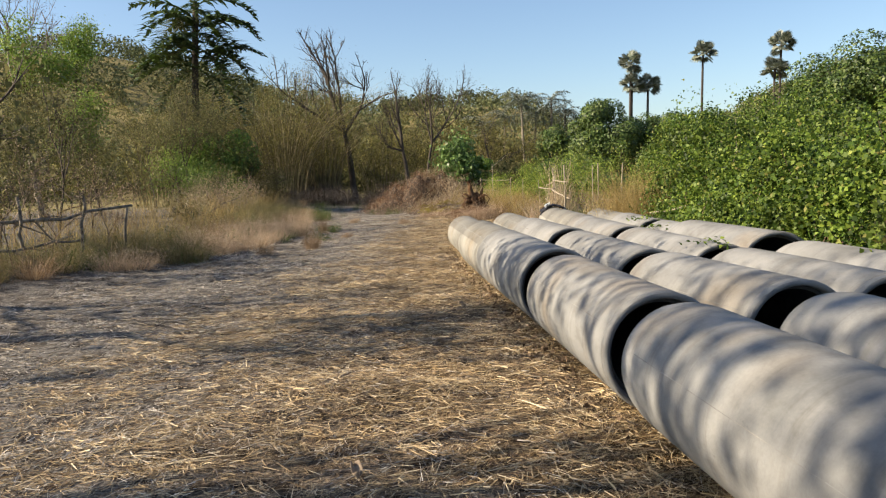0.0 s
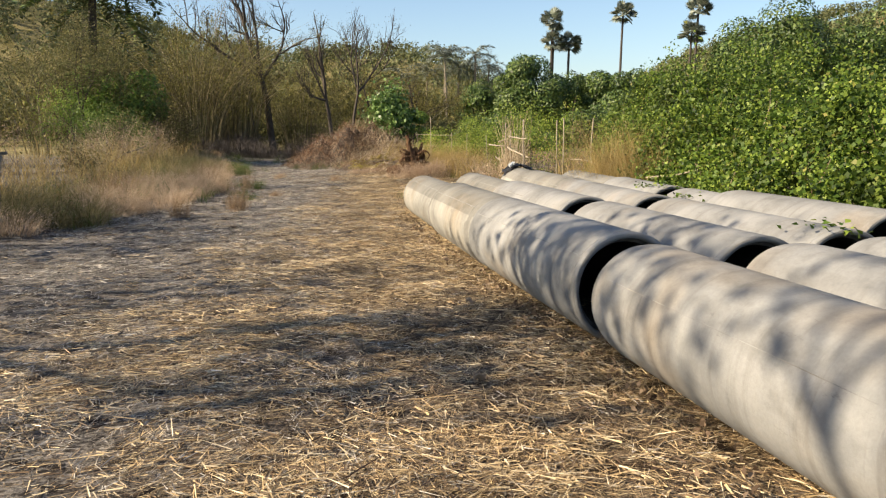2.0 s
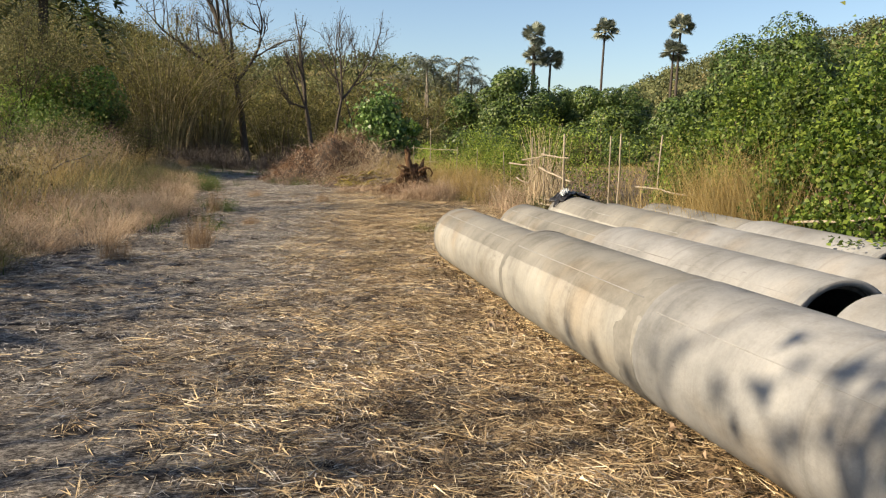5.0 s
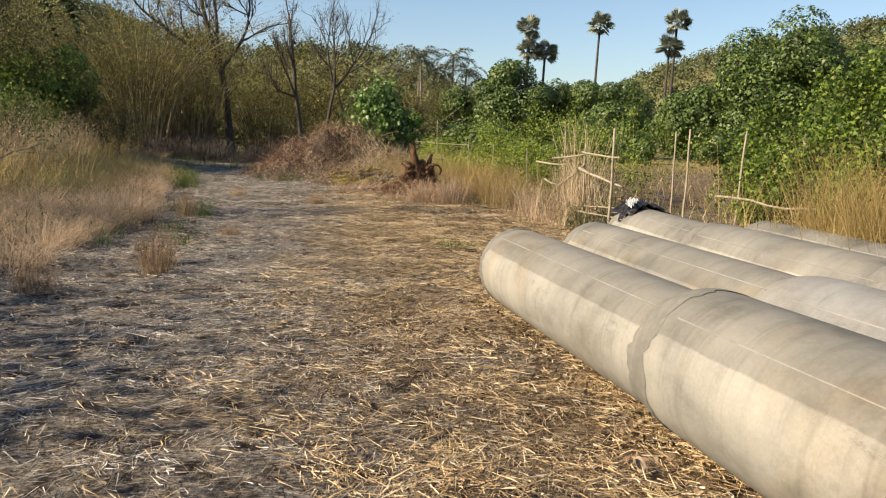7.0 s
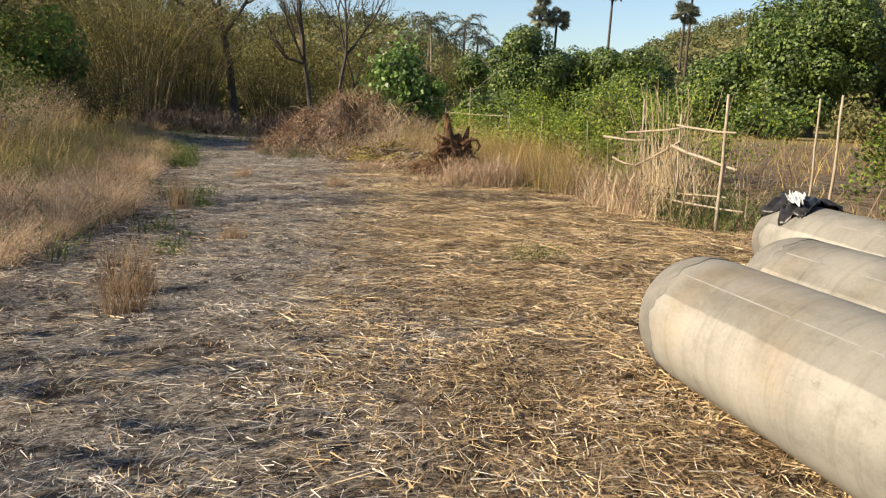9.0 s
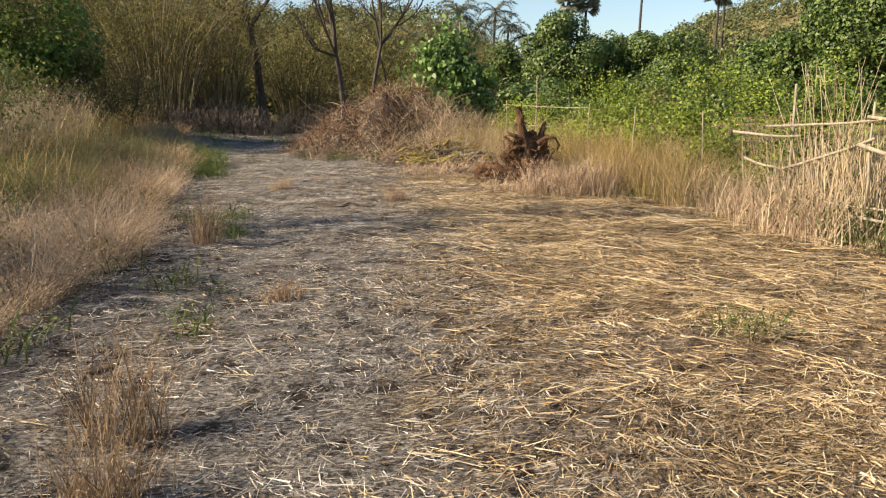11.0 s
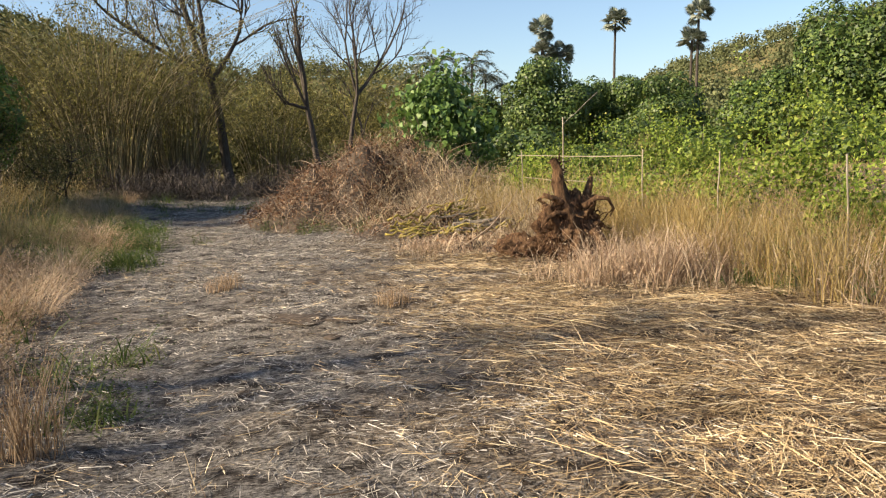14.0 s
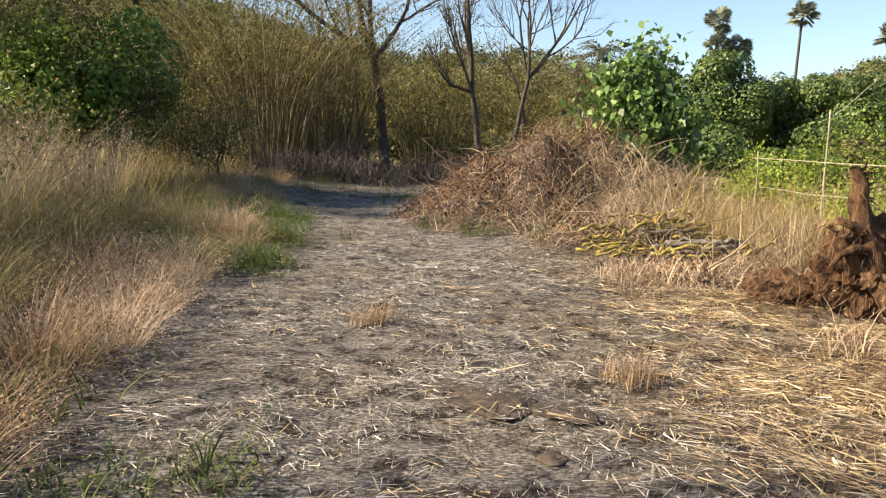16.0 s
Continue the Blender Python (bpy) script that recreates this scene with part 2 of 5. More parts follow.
M_RUST = island_material("rust_dead_leaf", [(0.0, (0.07, 0.035, 0.022)), (0.5, (0.2, 0.105, 0.06)), (1.0, (0.4, 0.25, 0.15))], 0.85, 0.15, 0.1, 0.5, 0.5)
M_DRIFT = island_material("brown_dead_leaf", [(0.0, (0.06, 0.04, 0.026)), (0.5, (0.17, 0.115, 0.075)), (1.0, (0.34, 0.25, 0.17))], 0.85, 0.15, 0.05, 0.8, 0.4)
M_REED = island_material("dry_reed", [(0.0, (0.28, 0.21, 0.13)), (0.5, (0.5, 0.4, 0.26)), (1.0, (0.7, 0.59, 0.42))], 0.75, 0.2, 0.15, 0.8, 0.4)
M_BARK = bark_material("grey_bark", (0.03, 0.025, 0.021), (0.11, 0.093, 0.078))
M_PALEBARK = bark_material("pale_bark", (0.12, 0.1, 0.08), (0.3, 0.26, 0.21))
M_CULM = island_material("bamboo_culm", [(0.0, (0.045, 0.04, 0.02)), (0.6, (0.15, 0.12, 0.055)), (1.0, (0.36, 0.3, 0.16))], 0.5, 0.3, 0.0, 0.3, 0.3)
M_POLE = rough_material("weathered_bamboo", [(0.3, (0.17, 0.14, 0.1)), (0.7, (0.4, 0.35, 0.27))], 8, 0.7, 0.004, (3, 3, 1))
M_ROOT = rough_material("earthy_root_wood", [(0.36, (0.035, 0.02, 0.012)), (0.55, (0.13, 0.075, 0.04)), (0.75, (0.34, 0.215, 0.12))], 11, 0.95, 0.12, (1.6, 1.6, 0.5))
M_YELLOW = rough_material("yellow_lichen_bark", [(0.38, (0.13, 0.1, 0.045)), (0.52, (0.27, 0.22, 0.055)), (0.74, (0.48, 0.4, 0.1))], 14, 0.85, 0.01)
M_GREYWOOD = rough_material("charred_grey_wood", [(0.35, (0.05, 0.045, 0.04)), (0.65, (0.26, 0.23, 0.19))], 12, 0.85, 0.01)
M_BLACKBAG = rough_material("black_plastic", [(0.4, (0.012, 0.012, 0.014)), (0.6, (0.03, 0.03, 0.033))], 6, 0.28, 0.01)
M_WHITEBAG = rough_material("white_plastic", [(0.4, (0.34, 0.37, 0.38)), (0.6, (0.58, 0.6, 0.62))], 6, 0.35, 0.01)
M_DEADLEAF = rough_material("dead_leaf_brown", [(0.35, (0.17, 0.125, 0.085)), (0.65, (0.34, 0.27, 0.2))], 14, 0.8, 0.01)
# dark tone of the low lumps, and painted shade inside the heap
M_DARKFILL = rough_material("dark_lump_and_heap_shade", [(0.35, (0.03, 0.024, 0.02)), (0.65, (0.11, 0.085, 0.065))], 14, 0.95, 0.02)
M_BRICK = rough_material("red_brick_lump", [(0.35, (0.1, 0.065, 0.05)), (0.65, (0.17, 0.12, 0.09))], 18, 0.9, 0.01)
M_STONE = rough_material("pale_stone", [(0.35, (0.26, 0.24, 0.21)), (0.65, (0.46, 0.43, 0.38))], 12, 0.85, 0.01)


# ---- mesh helpers ----
def vnoise(x, y, size, seed):
    """Smooth random field from 0 to 1 with patches of that size."""
    t = np.random.default_rng(seed).random((64, 64))
    u, w = np.asarray(x) / size + 640, np.asarray(y) / size + 640
    i, j = np.floor(u).astype(int), np.floor(w).astype(int)
    a, c = u - i, w - j
    a, c = a * a * (3 - 2 * a), c * c * (3 - 2 * c)
    q = lambda di, dj: t[(i + di) % 64, (j + dj) % 64]
    return (q(0, 0) * (1 - a) + q(1, 0) * a) * (1 - c) + (q(0, 1) * (1 - a) + q(1, 1) * a) * c


def mesh_np(name, v, f, mat, smooth=False):
    v = np.asarray(v, dtype=np.float32)
    f = np.asarray(f, dtype=np.int32)
    me = bpy.data.meshes.new(name)
    me.vertices.add(len(v))
    me.vertices.foreach_set("co", v.ravel())
    k = f.shape[1]
    me.loops.add(f.size)
    me.loops.foreach_set("vertex_index", f.ravel())
    me.polygons.add(len(f))
    me.polygons.foreach_set("loop_start", np.arange(0, f.size, k, dtype=np.int32))
    me.polygons.foreach_set("loop_total", np.full(len(f), k, dtype=np.int32))
    if smooth:
        me.polygons.foreach_set("use_smooth", np.ones(len(f), dtype=bool))
    me.update(calc_edges=True)
    me.materials.append(mat)
    return me


def part(name, me, parent=None, label="", m=None):
    ob = new(name, me)
    if parent:
        ob.parent = parent
    if m is not None:
        ob.matrix_basis = m
    return tagged(ob, label)


def bm_mesh(name, bm, mat, smooth=True):
    me = bpy.data.meshes.new(name)
    bm.to_mesh(me)
    bm.free()
    for p in me.polygons:
        p.use_smooth = smooth
    me.materials.append(mat)
    return me


def tube_geo(polys, sides=5, caps=False):
    """Tapered tubes along polylines: a list of (points, radii)."""
    vs, fs, o = [], [], 0
    ang = np.arange(sides) * TAU / sides
    ring = np.stack([np.cos(ang), np.sin(ang)], 1)
    for p, r in polys:
        p, r = np.asarray(p, float), np.asarray(r, float)
        d = np.gradient(p, axis=0)
        d /= np.linalg.norm(d, axis=1)[:, None] + 1e-9
        ref = np.where(np.abs(d[:, 2:3]) > 0.9, np.array([[1.0, 0, 0]]), np.array([[0, 0, 1.0]]))
        u = np.cross(d, ref)
        u /= np.linalg.norm(u, axis=1)[:, None] + 1e-9
        w = np.cross(d, u)
        vs.append((p[:, None, :] + r[:, None, None] * (ring[None, :, :1] * u[:, None, :] + ring[None, :, 1:] * w[:, None, :])).reshape(-1, 3))
        n = len(p)
        i = np.arange(n - 1)[:, None] * sides + o
        j = np.arange(sides)[None, :]
        jn = (j + 1) % sides
        fs.append(np.stack([i + j, i + jn, i + sides + jn, i + sides + j], 2).reshape(-1, 4))
        o += n * sides
    return np.concatenate(vs), np.concatenate(fs)


def blade_geo(base, heading, length, width, lean, droop=0.0, seg=3, roll=0.0):
    """Upright or lying blades. heading: radians; lean: 0 upright, 1 flat."""
    n = len(base)
    s = np.linspace(0, 1, seg + 1)
    a = np.clip(lean[:, None] + droop * s[None, :] ** 1.5, 0, 1.35) * (math.pi / 2)
    step = length[:, None] / seg
    hx = np.concatenate([np.zeros((n, 1)), np.cumsum(np.sin(a[:, 1:]) * step, 1)], 1)
    hz = np.concatenate([np.zeros((n, 1)), np.cumsum(np.cos(a[:, 1:]) * step, 1)], 1)
    dx, dy = np.cos(heading), np.sin(heading)
    c = np.stack([base[:, 0:1] + hx * dx[:, None], base[:, 1:2] + hx * dy[:, None], base[:, 2:3] + hz], 2)
    turn = heading + math.pi / 2 + rng.normal(0, 0.5, n)
    wv = np.stack([np.cos(turn), np.sin(turn), rng.normal(0, roll, n)], 1)
    wid = (width[:, None] * (1 - 0.85 * s[None, :] ** 2))[:, :, None] * wv[:, None, :] * 0.5
    v = np.stack([c - wid, c + wid], 2).reshape(-1, 3)
    b = (np.arange(n) * (seg + 1) * 2)[:, None] + (np.arange(seg) * 2)[None, :]
    f = np.stack([b, b + 1, b + 3, b + 2], 2).reshape(-1, 4)
    return v, f


def leaf_geo(p, size, up=0.6, aspect=0.5, droop=0.0, fold=0.15, facing=None):
    """Leaves: a folded diamond each, around the points p."""
    n = len(p)
    nr = rng.normal(0, 1, (n, 3)) * (1 - up) + (np.array([0, 0, up]) if facing is None else facing * up + np.array([0, 0, 0.25 * up]))
    nr /= np.linalg.norm(nr, axis=1)[:, None]
    d = rng.normal(0, 1, (n, 3)) + np.array([0, 0, -droop])
    d -= nr * np.sum(d * nr, 1)[:, None]
    d /= np.linalg.norm(d, axis=1)[:, None]
    s = np.cross(nr, d)
    size = np.broadcast_to(size, (n,))[:, None]
    a = p - d * size * 0.5
    t = p + d * size * 0.5
    mid = p - d * size * 0.08 + nr * size * fold
    v = np.stack([a, mid + s * size * aspect * 0.5, t, mid - s * size * aspect * 0.5], 1).reshape(-1, 3)
    return v, np.arange(n * 4).reshape(-1, 4)


def sprig_geo(p, size, up=0.6, aspect=0.5, droop=0.0, fold=0.15, facing=None):
    """Small leaves seen from afar: a three-cornered one each."""
    v, f = leaf_geo(p, size, up, aspect, droop, fold, facing)
    v = v.reshape(-1, 4, 3)[:, [1, 2, 3]]
    return v.reshape(-1, 3), np.arange(len(p) * 3).reshape(-1, 3)


def thirds(geo):
    v, f = geo
    return v, np.concatenate([f[:, [0, 1, 2]], f[:, [0, 2, 3]]])


def join(*geos):
    vs, fs, o = [], [], 0
    for v, f in geos:
        vs.append(v)
        fs.append(f + o)
        o += len(v)
    return np.concatenate(vs), np.concatenate(fs)


def wander(start, way, length, n, jitter, lift=0.0):
    p = [np.array(start, float)]
    d = np.array(way, float)
    for _ in range(n):
        d = d + rng.normal(0, jitter, 3) + np.array([0, 0, lift])
        d /= np.linalg.norm(d)
        p.append(p[-1] + d * length / n)
    return np.array(p), d


def grow(start, way, length, radius, depth, spread=0.7, kids=3, jitter=0.12, lift=0.05, shrink=0.68, clear=False):
    """Limbs of a tree: polylines with radii, and the points and ends along the thin ones."""
    pts, d = wander(start, way, length, 4, jitter, lift)
    rad = np.linspace(radius, radius * 0.62, 5)
    polys, tips = [(pts, rad)], []
    if depth == 0:
        polys[0] = (pts, np.linspace(radius, radius * 0.3, 5))
        return polys, [pts[-1], pts[-2], pts[2]]
    for k in range(kids + int(rng.random() < 0.4)):
        at = pts[-1] if k == 0 else pts[(4 if clear else 2) + int(rng.integers(0, 1 if clear else 3))]
        dd = d + rng.normal(0, spread, 3) * (0.5 if k == 0 else 1.0)
        dd[2] = abs(dd[2]) * 0.7 + dd[2] * 0.3
        dd /= np.linalg.norm(dd)
        p2, t2 = grow(at, dd, length * shrink * rng.uniform(0.8, 1.15), radius * (0.66 if k == 0 else 0.5), depth - 1, spread, kids, jitter, lift, shrink)
        polys += p2
        tips += t2
    return polys, tips


def rise(az):
    """Skyline of the hills, as an angle up, round the compass from straight ahead."""
    a = np.array([-180, -120, -60, -35, -24, -17, -12, -5, 2, 6, 9, 11.5, 15, 19, 23, 27, 32, 45, 80, 120, 180], float)
    e = np.array([2, 2, 6, 8.5, 9.6, 8.4, 6.4, 5.3, 5.5, 5.2, 3.7, 2.4, 1.6, 2.5, 4.9, 5.9, 6.9, 9.5, 6, 2, 2], float)
    return np.interp(az, a, e)


def land(x, y):
    """Height of the ground."""
    x, y = np.asarray(x, float), np.asarray(y, float)
    r = np.hypot(x, y)
    az = np.degrees(np.arctan2(x, y))
    t = np.clip((r - 125) / 170, 0, 1)
    t = t * t * (3 - 2 * t)
    hill = t * np.tan(np.radians(rise(az))) * 285 * (1 + 0.0012 * np.clip(r - 290, 0, 400))
    hill = hill * (1 + 0.05 * np.sin(x * 0.045 + 1) * np.cos(y * 0.05))
    fine = 0.012 * np.sin(3.1 * x + 1.3 * np.sin(2.2 * y)) + 0.01 * np.sin(4.3 * y + 2 * np.sin(1.9 * x)) + 0.018 * np.sin(0.9 * x - 0.7 * y)
    rut = -0.04 * np.exp(-((x + 3.2 + 0.3 * np.sin(y * 0.5)) / 0.35) ** 2) * (y > 8)
    bank = 0.25 * np.clip((-x - 5.2) / 3, 0, 1) + 0.12 * np.clip((x - 3.9) / 2, 0, 1)
    return hill + (fine + rut) * np.clip(1 - (r - 60) / 30, 0, 1) + bank


def out(lo, hi, step, far, n):
    g = np.geomspace(step, far, n)
    return np.concatenate([(lo - np.cumsum(g))[::-1], np.arange(lo, hi, step), hi + np.cumsum(g)])


def build_ground():
    xs, ys = out(-8, 6, 0.22, 420, 42), out(-2, 46, 0.22, 420, 42)
    gx, gy = np.meshgrid(xs, ys)
    z = land(gx, gy)
    near = (np.abs(gx) < 9) & (gy > -3) & (gy < 48)
    z = z + np.where(near, rng.normal(0, 0.008, z.shape), 0)
    v = np.stack([gx, gy, z], 2).reshape(-1, 3)
    nx, ny = len(xs), len(ys)
    i = (np.arange(ny - 1)[:, None] * nx + np.arange(nx - 1)[None, :]).ravel()
    f = np.stack([i, i + 1, i + 1 + nx, i + nx], 1)
    tagged(new("ground", mesh_np("ground", v, f, M_GROUND, True)), "trampled field of straw litter over dark dry soil", "ground", kind="structure")


build_ground()


# ---- concrete pipes ----
def pipe_profile(length, r, wall, nose, socket):
    """Outer skin from the plain far end to the open near end, then the bore."""
    ri = r - wall
    p = [(r - nose, 0.0), (r - nose * 0.85, -0.012), (r - nose * 0.55, -0.05), (r - nose * 0.18, -0.14), (r, -0.26)]
    p += [(r, -length * k / 6) for k in range(1, 6) if length * k / 6 > 0.3]
    if not socket:
        return p + [(r - 0.01, -length + 0.03), (r - 0.02, -length)], ri
    p += [(r, -length + 0.075), (r - 0.004, -length + 0.07), (r - 0.004, -length + 0.062), (r, -length + 0.057), (r + 0.002, -length + 0.012), (r - 0.008, -length)]
    return p, ri


def concrete_pipe(far_xy, near_xy, r, wall=0.075, nose=0.04, z=0.0, roll=0.0, socket=True):
    a, b = Vector((far_xy[0], far_xy[1], 0)), Vector((near_xy[0], near_xy[1], 0))
    length = (a - b).length
    prof, ri = pipe_profile(length, r, wall, nose, socket)
    n = 64
    ang = np.arange(n) * TAU / n + roll
    rings = []
    for k, (rr, y) in enumerate(prof):
        wob = 1 + 0.006 * np.sin(2 * ang + k * 0.2) + rng.normal(0, 0.0012, n)
        rings.append(np.stack([np.cos(ang) * rr * wob, np.full(n, y) + (rng.normal(0, 0.004, n) if k == len(prof) - 1 else 0), np.sin(ang) * rr * wob], 1))

    def lathe(rs):
        v = np.concatenate(rs)
        i = np.arange(len(rs) - 1)[:, None] * n
        j = np.arange(n)[None, :]
        jn = (j + 1) % n
        return v, np.stack([i + j, i + n + j, i + n + jn, i + jn], 2).reshape(-1, 4)

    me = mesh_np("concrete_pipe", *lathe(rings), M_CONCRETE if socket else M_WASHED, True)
    yaw = math.atan2(-(a.x - b.x), a.y - b.y)
    ob = new("concrete_pipe", me)
    ob.matrix_basis = Matrix.Translation((a.x, a.y, z + r)) @ Matrix.Rotation(yaw, 4, "Z")
    circ = lambda rr, y: np.stack([np.cos(ang) * rr, np.full(n, y), np.sin(ang) * rr], 1)
    rim = lathe([rings[-1], circ(r - 0.018, -length - 0.005), circ(r - 0.04, -length - 0.003), circ(r - 0.046, -length + 0.07)])
    part("socket_rim", mesh_np("socket_rim", *rim, M_CONCRETE, False), ob, "chipped pale rim of the pipe")
    # seat and bore carry the shade of the hollow in their colour
    lip = lathe([circ(r - 0.046, -length + 0.07), circ(ri + 0.004, -length + 0.072)])
    part("socket_seat", mesh_np("socket_seat", *lip, M_BORESHADE, False), ob, "recessed seat inside the rim, coloured dark for its shade")
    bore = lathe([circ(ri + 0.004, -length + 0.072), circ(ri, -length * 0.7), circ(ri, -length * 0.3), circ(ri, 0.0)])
    part("bore", mesh_np("bore", *bore, M_BORESHADE, True), ob, "hollow inside of the pipe, coloured dark for its shade")
    face = lathe([circ(ri, 0.0), rings[0]])
    part("end_face", mesh_np("end_face", *face, M_CONCRETE, False), ob)
    s = np.linspace(-0.3, -length + 0.12, 9)
    q = roll * 0.5 + 2.2
    seam = [np.stack([np.cos(q + o) * rr + 0 * s, s + 0 * s, np.sin(q + o) * rr + 0 * s], 1) for o, rr in ((-0.012, r - 0.002), (0.0, r + 0.0045), (0.012, r - 0.002))]
    sv = np.concatenate(seam)
    k = np.arange(8)
    sf = np.concatenate([np.stack([k + 9 * m, k + 1 + 9 * m, k + 10 + 9 * m, k + 9 + 9 * m], 1) for m in (0, 1)])
    part("mould_seam", mesh_np("mould_seam", sv, sf, M_CONCRETE), ob)
    if not socket:
        # darker cement smeared round the joints
        ys, rs = np.array([-q[1] for q in prof]), np.array([q[0] for q in prof])
        for y0, y1 in ((0.03, 0.2), (length - 0.24, length - 0.02)):
            ragged = 0.05 * (vnoise(np.cos(ang) * 2, np.sin(ang) * 2, 0.4, 31) - 0.5) + 0.03 * (rng.random(n) < 0.3)
            band = []
            for w in (0.0, 0.35, 0.7, 1.0):
                y = y0 + (y1 - y0) * w + (ragged * (1 if w == 1.0 else 0) if y0 < 0.1 else ragged * (1 if w == 0.0 else 0))
                rr = (np.interp(y, ys, rs) + (0.007 if 0 < w < 1 else 0.003)) * (1 + 0.006 * np.sin(2 * ang))
                band.append(np.stack([np.cos(ang) * rr, -y, np.sin(ang) * rr], 1))
            part("cement_band", mesh_np("cement_band", *lathe(band), M_DAMP, True), ob, "darker ragged cement band")
    return tagged(ob, "pale grey cast concrete pipe lying on straw", "pipe", "rows of concrete pipes")


# each row: places of the joints along its axis, from the far end towards the near one, and the gap at each
ROW_A = [((0.46, 16.15), (0.68, 12.88), 0.362, False), ((0.64, 13.02), (0.84, 10.40), 0.397, False), ((0.83, 10.62), (1.12, 7.42), 0.398),
         ((1.135, 7.24), (1.345, 4.62), 0.385), ((1.365, 4.42), (1.60, 1.62), 0.385), ((1.625, 1.44), (1.86, -1.4), 0.385)]
ROW_B = [((1.44, 16.75), (1.6, 13.25), 0.365, False), ((1.55, 13.46), (1.76, 10.42), 0.392), ((1.80, 10.22), (2.0, 7.28), 0.385),
         ((2.02, 7.04), (2.3, 4.86), 0.39), ((2.33, 4.56), (2.58, 1.8), 0.385)]
ROW_C = [((2.72, 18.7), (2.6, 16.2), 0.365, False), ((2.57, 16.42), (2.58, 13.6), 0.388, False), ((2.56, 13.8), (2.62, 10.62), 0.385),
         ((2.64, 10.4), (2.78, 7.5), 0.385), ((2.8, 7.28), (3.02, 5.0), 0.385), ((3.04, 4.74), (3.25, 2.0), 0.385)]
ROW_D = [((3.5, 17.0), (3.42, 14.0), 0.37, False), ((3.42, 14.2), (3.36, 11.9), 0.385), ((3.38, 11.7), (3.38, 10.5), 0.385),
         ((3.36, 10.42), (3.5, 7.9), 0.42), ((3.56, 7.6), (3.8, 4.6), 0.39), ((3.82, 4.3), (4.05, 1.6), 0.385)]
for row in (ROW_A, ROW_B, ROW_C, ROW_D):
    for k, (a, b, r, *plain) in enumerate(row):
        concrete_pipe(a, b, r, roll=0.3 * k, z=-0.012, nose=0.05 if row is ROW_A else 0.04, socket=not plain)


# ---- straw litter ----
def straw_field(name, n, xr, yr, mat, lens, wid, head, head_sd, keep=None, seg=1, bundle=5):
    """Straws lying in loose bundles: those of a bundle share a heading and a height."""
    k = n // bundle
    x, y = rng.uniform(*xr, k), rng.uniform(*yr, k)
    if keep:
        ok = keep(x, y) > rng.random(k)
        x, y = x[ok], y[ok]
    k = len(x)
    lie = head + 5.0 * (vnoise(x, y, 0.9, 5) - 0.5) + 2.4 * (vnoise(x, y, 0.3, 6) - 0.5) + rng.normal(0, head_sd, k)
    heap = 0.1 * vnoise(x, y, 0.35, 3) ** 2 * rng.random(k)
    i = np.repeat(np.arange(k), bundle)
    n = len(i)
    along, across = rng.normal(0, 0.07, n), rng.normal(0, 0.028, n)
    x = x[i] + along * np.cos(lie[i]) - across * np.sin(lie[i])
    y = y[i] + along * np.sin(lie[i]) + across * np.cos(lie[i])
    base = np.stack([x, y, land(x, y) + rng.uniform(0.0, 0.016, n) + heap[i]], 1)
    h = lie[i] + rng.normal(0, 0.45, n) + math.pi * (rng.random(n) < 0.5)
    lean = np.where(rng.random(n) < (0.12 if seg == 1 else 0), rng.uniform(0.72, 0.95, n), rng.normal(0.98, 0.04, n))
    v, f = blade_geo(base, h, rng.uniform(*lens, n) * rng.uniform(0.5, 1.2, n), rng.uniform(*wid, n), lean, 0.06, seg, 0.5)
    if seg == 1:
        v, f = v.reshape(-1, 4, 3)[:, :3].reshape(-1, 3), np.arange(n * 3).reshape(-1, 3)
    return tagged(new(name, mesh_np(name, v, f, mat)), "loose dry straw strewn over the field", "straw", kind="stuff")


thick = lambda x, y: np.clip(0.25 + (x + np.interp(y, [8, 16, 30], [3.2, 1.7, 1.0])) / 2.4, 0.05, 1) * np.clip(2.2 * (0.55 * vnoise(x, y, 0.9, 1) + 0.45 * vnoise(x, y, 0.22, 2)) - 0.45, 0.06, 1)
pale = lambda x, y: np.clip(0.42 - 0.3 * x, 0.12, 1) * np.clip(2.4 * (0.5 * vnoise(x, y, 0.8, 8) + 0.5 * vnoise(x, y, 0.18, 9)) - 0.55, 0.05, 1)
straw_field("straw_litter", 700000, (-5.5, 4.2), (1.2, 18), M_STRAW, (0.05, 0.2), (0.0028, 0.007), 0.2, 0.9, thick)
straw_field("straw_litter", 500000, (-5.0, 4.2), (16, 31), M_STRAW, (0.06, 0.24), (0.0028, 0.007), 0.1, 0.6, thick)
straw_field("straw_litter", 16000, (-4.5, 4.2), (1.2, 30), M_STRAW, (0.22, 0.45), (0.003, 0.006), 0.2, 0.8, thick, 3)
straw_field("straw_litter", 60000, (-8.5, 3.8), (28, 49), M_STRAW, (0.12, 0.35), (0.005, 0.01), 0.2, 0.8, thick)
straw_field("straw_litter", 460000, (-6, 2.5), (1.2, 46), M_PALE, (0.025, 0.17), (0.0025, 0.006), 0.4, 0.7, pale)
straw_field("straw_litter", 5000, (-1.0, 4.5), (20, 26), M_STRAW, (0.3, 0.75), (0.003, 0.006), 0.0, 0.3, None, 3)


